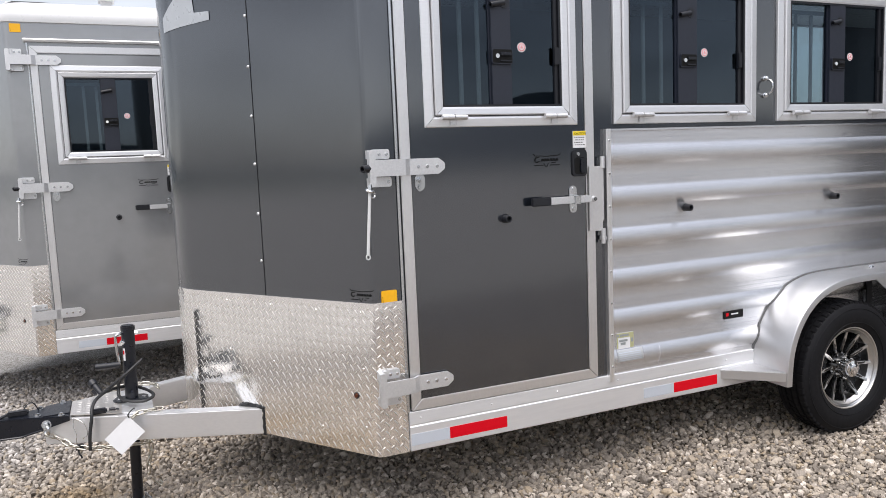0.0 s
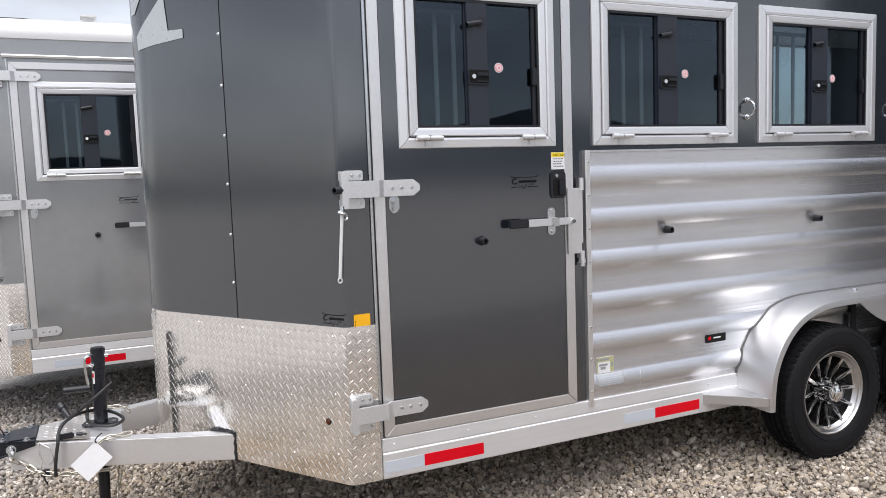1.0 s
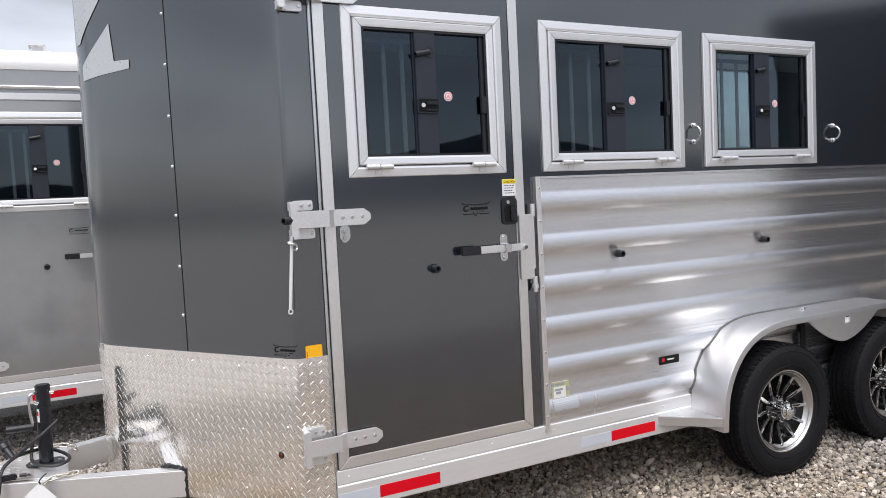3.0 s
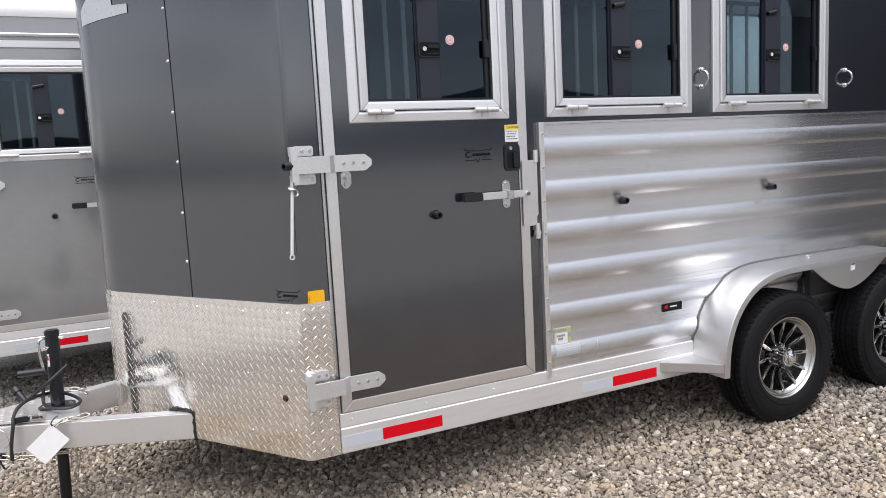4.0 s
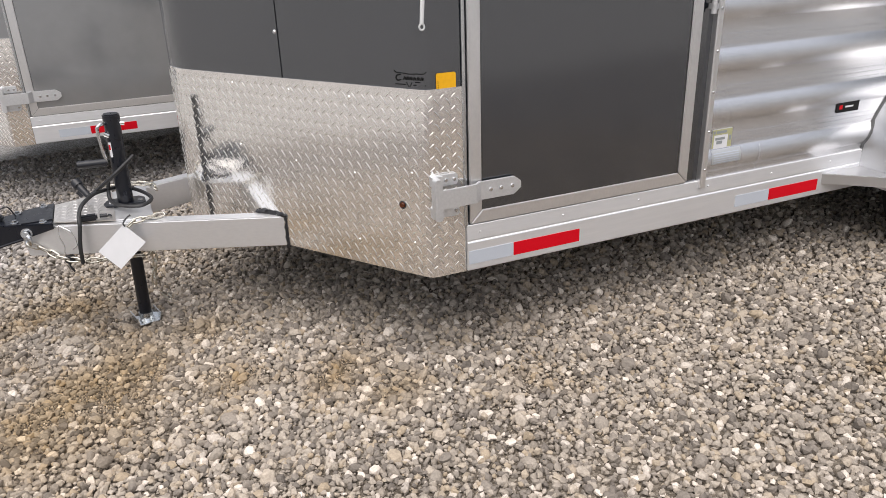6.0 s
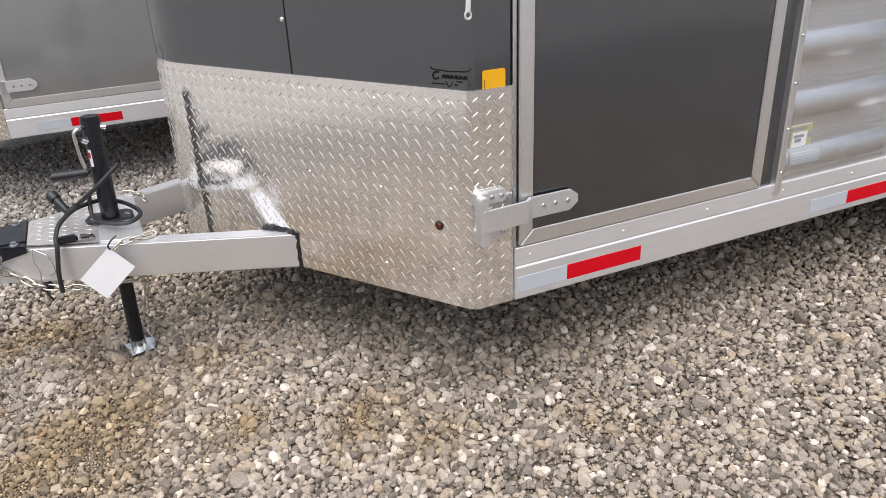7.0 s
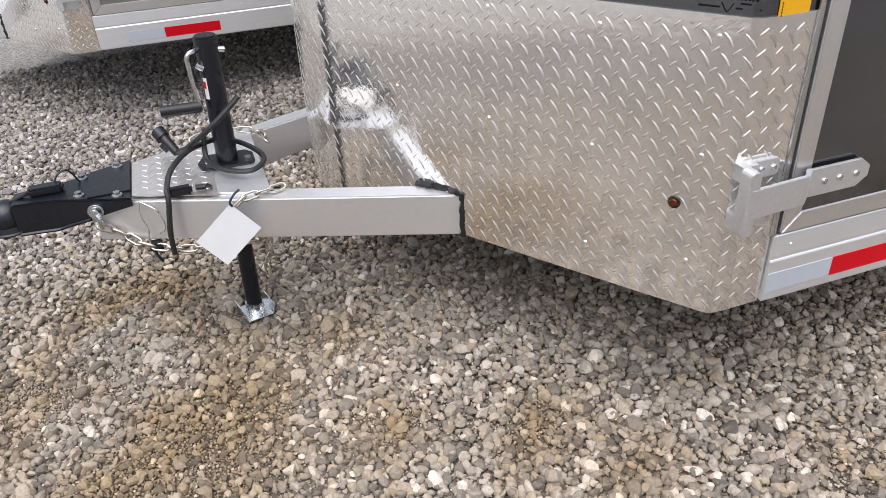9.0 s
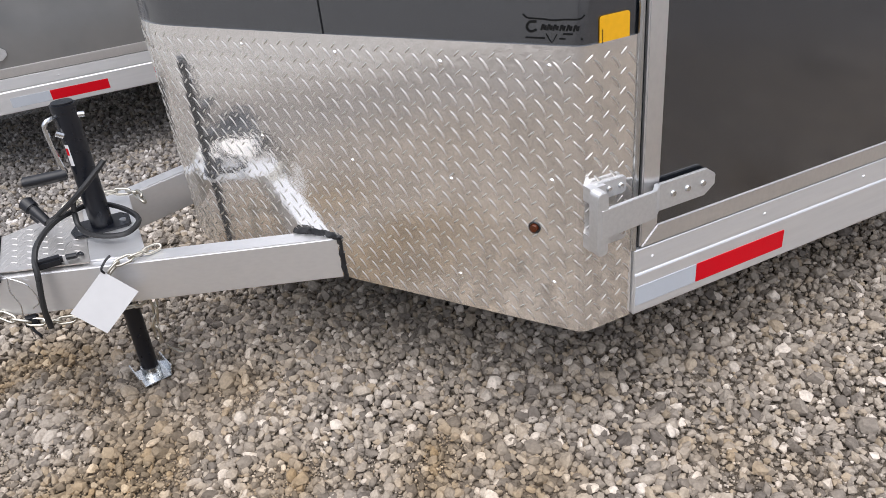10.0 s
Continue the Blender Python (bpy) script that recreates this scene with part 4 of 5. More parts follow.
def rubber_bumper(bm, base, way, k=1.0, long=1.0):
    """A hollow black rubber stop."""
    b, w = Vector(base), Vector(way).normalized()
    o = bmesh.new()
    lathe(o, [(0.022, 0), (0.0205, -0.006), (0.02, -0.045), (0.018, -0.049), (0.012, -0.049), (0.011, -0.026), (0.0, -0.026)], 20)
    o.transform(Matrix.Scale(k, 4) @ Matrix.Scale(long, 4, (0, 1, 0)))
    o.transform(Matrix.Translation(b) @ w.to_track_quat("-Y", "Z").to_matrix().to_4x4())
    grown(bm, o)
    return bm


def lettering(text, x, y, z, size, material, parent):
    cu = bpy.data.curves.new("lettering", "FONT")
    cu.body, cu.size, cu.extrude = text, size, 0.0002
    ob = new("lettering", cu)
    dg = bpy.context.evaluated_depsgraph_get()
    me = bpy.data.meshes.new_from_object(ob.evaluated_get(dg))
    bpy.data.objects.remove(ob)
    me.materials.clear()
    me.materials.append(material)
    o = new("lettering", me)
    o.parent = parent
    o.matrix_local = pose(x, y, z, 90)


def maker_mark(T, place):
    """A dark transfer: a pair of long horns over a few slanting strokes and bars."""
    bm = bmesh.new()
    def quad(a, b, c, d):
        bm.faces.new([bm.verts.new(place(u, v, 0.0012)) for u, v in (a, b, c, d)])
    def stroke(pts, w):
        line = glide([(u, v, 0) for u, v in pts], 6)
        for p, q in zip(line, line[1:]):
            d = Vector((-(q.y - p.y) , (q.x - p.x) , 0)).normalized() * w
            quad((p.x - d.x, p.y - d.y * 2.4), (q.x - d.x, q.y - d.y * 2.4), (q.x + d.x, q.y + d.y * 2.4), (p.x + d.x, p.y + d.y * 2.4))
    stroke([(0.0, 1.0), (0.08, 0.86), (0.3, 0.84), (0.5, 0.8), (0.7, 0.84), (0.92, 0.86), (1.0, 1.0)], 0.012)
    stroke([(0.22, 0.74), (0.1, 0.7), (0.06, 0.5), (0.12, 0.36), (0.22, 0.44)], 0.02)
    for u in (0.3, 0.4, 0.5, 0.61, 0.72, 0.83):
        stroke([(u, 0.42), (u + 0.035, 0.64), (u + 0.06, 0.44), (u + 0.08, 0.6)], 0.015)
    stroke([(0.38, 0.3), (0.46, 0.0), (0.5, 0.05), (0.56, 0.3)], 0.008)
    for a, b, v in ((0.03, 0.36, 0.1), (0.6, 0.97, 0.1), (0.66, 0.82, 0.28)):
        quad((a, v), (b, v), (b, v + 0.06), (a, v + 0.06))
    part("maker_mark", bm, INK, T, "dark printed maker's transfer")


def strap_hinge(T, z):
    """A cast strap hinge whose knuckle stands off the nose corner and whose strap reaches over the door."""
    bm = bmesh.new()
    h = 0.033
    strap = [(1.372, z - h), (1.506, z - h), (1.534, z - 0.012), (1.534, z + 0.012), (1.506, z + h), (1.372, z + h)]
    prism(bm, strap, "y", YS - 0.027, YS - 0.0195, 0.002)
    prism(bm, [(1.206, YS - 0.056), (1.352, YS - 0.048), (1.378, YS - 0.027), (1.378, YS - 0.0195), (1.368, YS - 0.0195),
               (1.348, YS - 0.04), (1.206, YS - 0.047)], "z", z - h, z + h, 0.001)
    hinge = part("strap_hinge", bm, ALU_CAST, T, "matte cast aluminium strap hinge")
    bm = bmesh.new()
    prism(bm, round_poly(1.197, 1.2245, z - 0.074, z + 0.072, 0.011), "y", YS - 0.0545, YS - 0.024, 0.003)
    part("knuckle", bm, ALU_CAST, hinge, smooth=True)
    for zz, xe, bolts in ((z + 0.055, 1.296, (1.252, 1.282)), (z - 0.055, 1.3, (1.287,))):
        bm = bmesh.new()
        prism(bm, round_poly(1.216, xe, zz - 0.02, zz + 0.02, 0.009), "y", YS - 0.018, YS - 0.009, 0.002)
        box(bm, 1.2, 1.238, YS - 0.0255, YS - 0.001, zz - 0.017, zz + 0.017)
        box(bm, 1.238, 1.29, YS - 0.0095, YS - 0.001, zz - 0.016, zz + 0.016)
        leaf = part("hinge_leaf", bm, ALU_CAST, hinge)
        for x in bolts:
            part("bolt", rod(bmesh.new(), (x, YS - 0.0175, zz), (x, YS - 0.0225, zz), 0.0075, 12, 0.0055), ZINC, leaf)
    for x in (1.415, 1.455, 1.498):
        part("bolt", rod(bmesh.new(), (x, YS - 0.026, z), (x, YS - 0.031, z), 0.008, 12, 0.006), ZINC, hinge)
    if 1.4 < z < 1.7:
        bm = bmesh.new()
        rubber_bumper(bm, (1.197, YS - 0.04, z), (-0.85, -0.5, -0.02), 0.75)
        part("rubber_bumper", bm, BLACK, hinge, smooth=True)
        bm = bmesh.new()
        rod(bm, (1.192, YS - 0.058, z - 0.085), (1.172, YS - 0.056, z - 0.34), 0.0065, 10)
        hose(bm, [Vector((1.172 + 0.008 * math.cos(a), YS - 0.056, z - 0.348 + 0.009 * math.sin(a))) for a in (2 * math.pi * k / 14 for k in range(14))], 0.003, 6, closed=True)
        stay = part("holdback_rod", bm, WHITE, hinge, "slim white door holdback rod", smooth=True)
        bm = lathe_ring((1.192, YS - 0.058, z - 0.086), (0.2, -0.35, 1), 0.0135, 0.0052)
        grown(bm, lathe_ring((1.204, YS - 0.052, z - 0.102), (0.5, -1, 0.1), 0.013, 0.0038))
        rod(bm, (1.194, YS - 0.054, z - 0.062), (1.193, YS - 0.056, z - 0.09), 0.009, 10)
        part("shackle", bm, ZINC, stay, "small zinc shackle", smooth=True)


def cam_latch(T):
    bm = bmesh.new()
    prism(bm, round_poly(2.146, 2.186, 1.341, 1.463, 0.019), "y", YS - 0.016, YS - 0.011, 0.001)
    base = part("cam_latch", bm, ZINC, T, "zinc cam latch with a black grip")
    for z in (1.358, 1.447):
        part("bolt", rod(bmesh.new(), (2.166, YS - 0.015, z), (2.166, YS - 0.022, z), 0.009, 12, 0.006), ZINC, base)
    bm = bmesh.new()
    box(bm, 2.02, 2.262, YS - 0.05, YS - 0.042, 1.385, 1.417, 0.002)
    box(bm, 2.152, 2.18, YS - 0.042, YS - 0.014, 1.385, 1.42, 0.002)
    rod(bm, (2.256, YS - 0.03, 1.399), (2.256, YS - 0.058, 1.399), 0.013, 14, bevel=0.002)
    part("latch_bar", bm, ALU_CAST, base)
    bm = bmesh.new()
    box(bm, 2.148, 2.184, YS - 0.056, YS - 0.03, 1.382, 1.39, 0.002)
    box(bm, 2.148, 2.184, YS - 0.056, YS - 0.03, 1.411, 1.419, 0.002)
    box(bm, 2.15, 2.182, YS - 0.0575, YS - 0.0505, 1.382, 1.419, 0.002)
    part("staple", bm, ZINC, base)
    bm = bmesh.new()
    rod(bm, (2.256, YS - 0.0575, 1.399), (2.256, YS - 0.063, 1.399), 0.0095, 6, 0.008)
    part("pivot_nut", bm, SEAM, base)
    bm = bmesh.new()
    box(bm, 1.93, 2.032, YS - 0.054, YS - 0.038, 1.382, 1.42, 0.005)
    part("grip", bm, BLACK, base, smooth=True)


RIBS = (0.625, 0.818, 1.011, 1.205, 1.398, 1.592)


def rib_depth(z):
    """How far the cladding stands out at height z."""
    for c in RIBS:
        if abs(z - c) < 0.046:
            return math.sqrt(0.0741 ** 2 - (z - c) ** 2) - 0.0581
    return 0.0


def over_rib(bm, x0, x1, z0, z1, off):
    """A thin film that follows the cladding."""
    cols = [[bm.verts.new((x, YS - 0.005 - rib_depth(z0 + (z1 - z0) * k / 10) - off, z0 + (z1 - z0) * k / 10)) for x in (x0, x1)] for k in range(11)]
    for a, b in zip(cols, cols[1:]):
        bm.faces.new((a[0], a[1], b[1], b[0]))
    return bm


def ribbed(bm, x0, x1):
    """Interlocking planks with one half-round rib each."""
    y0 = YS - 0.005
    prof = [(0.526, 0.0)]
    for c in RIBS:
        prof += [(c - 0.098, 0.0), (c - 0.0974, 0.0011), (c - 0.0954, 0.0011), (c - 0.0948, 0.0)] if c > 0.7 else []
        prof += [(c - 0.047, 0.0), (c - 0.046, 0.0005)]
        prof += [(c - 0.046 + 0.092 * k / 12, math.sqrt(0.0741 ** 2 - (0.092 * k / 12 - 0.046) ** 2) - 0.0581) for k in range(1, 12)]
        prof += [(c + 0.046, 0.0005), (c + 0.047, 0.0)]
        for e in (0.058, 0.077):
            prof += [(c + e, 0.0), (c + e + 0.0005, -0.0014), (c + e + 0.0022, -0.0014), (c + e + 0.0032, 0.0)]
    prof += [(1.7, 0.0), (1.703, 0.008), (1.712, 0.008), (1.712, -0.005)]
    cols = []
    for x in (x0, x1):
        cols.append([bm.verts.new((x, y0 - d, z)) for z, d in prof])
    for i in range(len(prof) - 1):
        bm.faces.new((cols[0][i], cols[1][i], cols[1][i + 1], cols[0][i + 1]))
    back = [[bm.verts.new((x, YS - 0.0005, z)) for z in (0.526, 1.712)] for x in (x0, x1)]
    bm.faces.new([*cols[0], back[0][1], back[0][0]])
    bm.faces.new([*cols[1][::-1], back[1][0], back[1][1]])
    bmesh.ops.recalc_face_normals(bm, faces=bm.faces[:])
    return bm


def tie_ring(T, x, z):
    bm = bmesh.new()
    hose(bm, [Vector((x + 0.004 * math.sin(a), YS - 0.012 - 0.036 * math.sin(a) ** 0.8, z + 0.036 * math.cos(a)))
              for a in (math.pi * (k / 16) for k in range(17))], 0.0056, 8)
    base = part("tie_ring", bm, ZINC, T, "bright metal tie ring", smooth=True)
    for dz in (0.042, -0.042):
        bm = bmesh.new()
        lathe(bm, [(0.0, 0.022), (0.006, 0.021), (0.0105, 0.017), (0.012, 0.012), (0.0105, 0.006), (0.014, 0.004), (0.014, 0.0)], 16)
        for v in bm.verts:
            v.co = Vector((x + v.co.x, YS - abs(v.co.y), z + dz + v.co.z))
        part("knob", bm, ZINC, base, smooth=True)


def drop_window(T, a, b, i):
    """A drop-down window: mitred aluminium frame hinged along its foot, black slider inside."""
    z0, z1 = WZ0, WZ1
    win = part("drop_window", moulded(bmesh.new(), a, b, z0, z1, [(0, 0.001), (0, 0.012), (0.003, 0.0155), (0.034, 0.0185), (0.041, 0.0165), (0.0445, 0.0115), (0.046, 0.004)]),
               ALU, T, "drop-down window in a mitred aluminium frame, closed")
    part("inner_frame", moulded(bmesh.new(), a + 0.0475, b - 0.0475, z0 + 0.0475, z1 - 0.0475,
                                [(0, 0.004), (0.001, 0.019), (0.005, 0.0245), (0.027, 0.0225), (0.035, 0.0205), (0.036, 0.014), (0.036, 0.002)]), ALU, win)
    x0, x1, zb, zt = a + 0.0845, b - 0.0845, z0 + 0.0845, z1 - 0.0845
    part("slider_frame", mitred(bmesh.new(), x0, x1, zb, zt, 0.008, YS - 0.018, YS + 0.02, gap=0, bevel=0), BLACK, win)
    wd = x1 - x0
    p0, p1, p2 = x0 + 0.403 * wd, x0 + 0.57 * wd, x1 - 0.048 * wd
    bm = bmesh.new()
    box(bm, p0, p1, YS - 0.018, YS + 0.012, zb + 0.008, zt - 0.008, 0.002)
    box(bm, p0 - 0.006, p0, YS - 0.006, YS + 0.012, zb + 0.008, zt - 0.008)
    part("centre_post", bm, POST, win)
    bm = bmesh.new()
    box(bm, p2, x1 - 0.008, YS - 0.008, YS + 0.012, zb + 0.008, zt - 0.008, 0.002)
    box(bm, p2 - 0.008, p2 + 0.018, YS - 0.022, YS - 0.008, 1.995, 2.07, 0.003)
    part("sash_stile", bm, BLACK, win)
    for u, v in ((x0 + 0.006, p0 - 0.002), (p1 - 0.002, p2 + 0.002)):
        bm = bmesh.new()
        box(bm, u, v, YS + 0.001, YS + 0.005, zb + 0.006, zt - 0.006)
        g = part("pane", bm, GLASS, win, "tinted glass")
        g.data.materials.append(GLASS_BACK)
        for f in g.data.polygons:
            f.material_index = 0 if f.normal.y < -0.9 else 1
        g.visible_shadow = False
    c = (p0 + p1) / 2
    bm = bmesh.new()
    prism(bm, round_poly(c - 0.05, c + 0.05, 1.992, 2.058, 0.01), "y", YS - 0.026, YS - 0.017, 0.002)
    part("slide_latch", bm, POST, win)
    bm = bmesh.new()
    prism(bm, round_poly(c - 0.045, c + 0.047, 1.998, 2.053, 0.007), "y", YS - 0.0275, YS - 0.0258)
    part("latch_recess", bm, INK, win)
    bm = bmesh.new()
    box(bm, c - 0.012, c + 0.041, YS - 0.036, YS - 0.0285, 2.028, 2.042, 0.002)
    box(bm, c - 0.012, c + 0.041, YS - 0.032, YS - 0.027, 2.003, 2.009, 0.001)
    part("latch_pull", bm, BLACK_PAINT, win)
    part("lock_button", rod(bmesh.new(), (c - 0.027, YS - 0.026, 2.025), (c - 0.027, YS - 0.036, 2.025), 0.011, 14, 0.0095), CHROME, win)
    bm = bmesh.new()
    rod(bm, (p1 + 0.061, YS - 0.0005, 2.068), (p1 + 0.061, YS + 0.0005, 2.068), 0.0205, 20)
    part("round_sticker", bm, PAPER, win, "round pink and white sticker")
    bm = bmesh.new()
    rod(bm, (p1 + 0.061, YS - 0.0015, 2.068), (p1 + 0.061, YS - 0.0005, 2.068), 0.017, 20)
    part("sticker_ring", bm, PINK, win)
    part("sticker_face", rod(bmesh.new(), (p1 + 0.061, YS - 0.002, 2.068), (p1 + 0.061, YS - 0.001, 2.068), 0.0125, 20), PAPER, win)
    part("sticker_print", rod(bmesh.new(), (p1 + 0.061, YS - 0.0026, 2.068), (p1 + 0.061, YS - 0.0016, 2.068), 0.0095, 3), PINK, win)
    bm = bmesh.new()
    rubber_bumper(bm, (c + 0.018, YS - 0.016, 2.248), (-1, -0.16, -0.2), 0.6, 2.4)
    rod(bm, (c + 0.018, YS - 0.016, 2.248), (c + 0.018, YS - 0.021, 2.248), 0.023, 18)
    part("rubber_bumper", bm, BLACK, win, smooth=True)
    for f in (0.17, 0.83):
        x = a + (b - a) * f
        bm = bmesh.new()
        rod(bm, (x - 0.058, YS - 0.036, z0 + 0.04), (x - 0.002, YS - 0.036, z0 + 0.04), 0.0115, 14, bevel=0.002)
        rod(bm, (x + 0.002, YS - 0.036, z0 + 0.04), (x + 0.058, YS - 0.036, z0 + 0.04), 0.0105, 14, bevel=0.002)
        box(bm, x - 0.05, x - 0.005, YS - 0.034, YS - 0.016, z0 + 0.03, z0 + 0.05, 0.002)
        box(bm, x + 0.005, x + 0.05, YS - 0.034, YS - 0.016, z0 + 0.03, z0 + 0.05, 0.002)
        box(bm, x - 0.016, x + 0.018, YS - 0.022, YS - 0.017, z0 + 0.008, z0 + 0.034, 0.002)
        part("window_hinge", bm, ALU_CAST, win, smooth=True)


FEND = [(3.262, 0.405), (3.268, 0.5), (3.285, 0.6), (3.33, 0.705), (3.4, 0.795), (3.49, 0.86), (3.6, 0.9), (3.72, 0.916), (3.9, 0.92)]


def fender(T, y, sg):
    """A rolled tandem fender with a skirt that dips between the wheels. sg: which way is outwards."""
    mid = 4.18
    line = [(p.x, p.y) for p in glide([(a, b, 0) for a, b in FEND], 4)]
    full = line + [(2 * mid - a, b) for a, b in line[::-1]]
    out, th = y + sg * 0.235, 0.005
    bm = bmesh.new()
    def inner(i, off):
        a, b = Vector(full[max(i - 1, 0)]), Vector(full[min(i + 1, len(full) - 1)])
        d = (b - a).normalized()
        return Vector(full[i]) + off * Vector((d.y, -d.x))
    cols = []
    for i in range(len(full)):
        prof = [(0.0, y), (0.0, out - sg * 0.006), (0.002, out - sg * 0.0015), (0.007, out), (0.034, out), (0.034, out - sg * th), (0.009, out - sg * th), (0.006, y)]
        cols.append([bm.verts.new((inner(i, o).x, yy, inner(i, o).y)) for o, yy in prof])
    for a, b in zip(cols, cols[1:]):
        for j in range(8):
            bm.faces.new((a[j], b[j], b[(j + 1) % 8], a[(j + 1) % 8]))
    bm.faces.new(cols[0])
    bm.faces.new(cols[-1][::-1])
    bmesh.ops.recalc_face_normals(bm, faces=bm.faces[:])
    f = part("fender", bm, ALU_FENDER, T, "rolled bare aluminium tandem fender", smooth=True)
    bm = bmesh.new()
    dip = [(mid + 0.035 + u, 0.742 + 0.168 * (abs(u) / 0.33) ** 1.7) for u in np.linspace(-0.33, 0.33, 17)]
    prism(bm, dip[::-1] + [(mid - 0.295, 0.912), (mid + 0.365, 0.912)], "y", out - sg * 0.016, out - sg * 0.0105)
    skirt = part("skirt", bm, ALU_FENDER, f)
    bm = bmesh.new()
    prism(bm, round_poly(mid - 0.075, mid - 0.035, 0.5, 0.89, 0.006), "y", y + sg * 0.026, y + sg * 0.034)
    part("hanger_strap", bm, BLACK, f, "black steel hanger strap")
    bm = bmesh.new()
    box(bm, mid + 0.042, mid + 0.078, *sorted((out - sg * 0.0106, out - sg * 0.0094)), 0.842, 0.884)
    tab = part("small_label", bm, PAPER, skirt, "small white label")
    bm = bmesh.new()
    box(bm, mid + 0.046, mid + 0.074, *sorted((out - sg * 0.0096, out - sg * 0.009)), 0.872, 0.879)
    part("print_line", bm, SEAM, tab)
    bm = bmesh.new()
    rod(bm, (mid - 0.13, y + sg * 0.09, 0.918), (mid - 0.13, y + sg * 0.09, 0.935), 0.012, 12, 0.008)
    rod(bm, (mid - 0.15, y + sg * 0.09, 0.923), (mid - 0.11, y + sg * 0.09, 0.923), 0.008, 12)
    part("fender_bolt", bm, CHROME, f)
    bead = bmesh.new()
    hose(bead, [Vector((a, y + sg * (0.007 + (rib_depth(b) if sg < 0 else 0)), b)) for a, b in full], 0.0058, 6)
    part("weld_bead", bead, SEAM, f, "grey caulked joint", smooth=True)
    for s in (1, -1):
        bm = bmesh.new()
        def mx(x):
            return x if s > 0 else 2 * mid - x
        poly = [(mx(3.03), y + sg * 0.001), (mx(3.04), y + sg * 0.02), (mx(3.262), out - sg * 0.004), (mx(3.272), y + sg * 0.001)]
        prism(bm, poly, "z", 0.468, 0.478, 0.002)
        prism(bm, [(mx(3.035), y + sg * 0.012), (mx(3.262), out - sg * 0.006), (mx(3.262), out - sg * 0.014), (mx(3.035), y + sg * 0.004)], "z", 0.432, 0.469)
        part("fender_step", bm, ALU_FENDER, f)


YT = 3.917                                     # the tongue's centre line


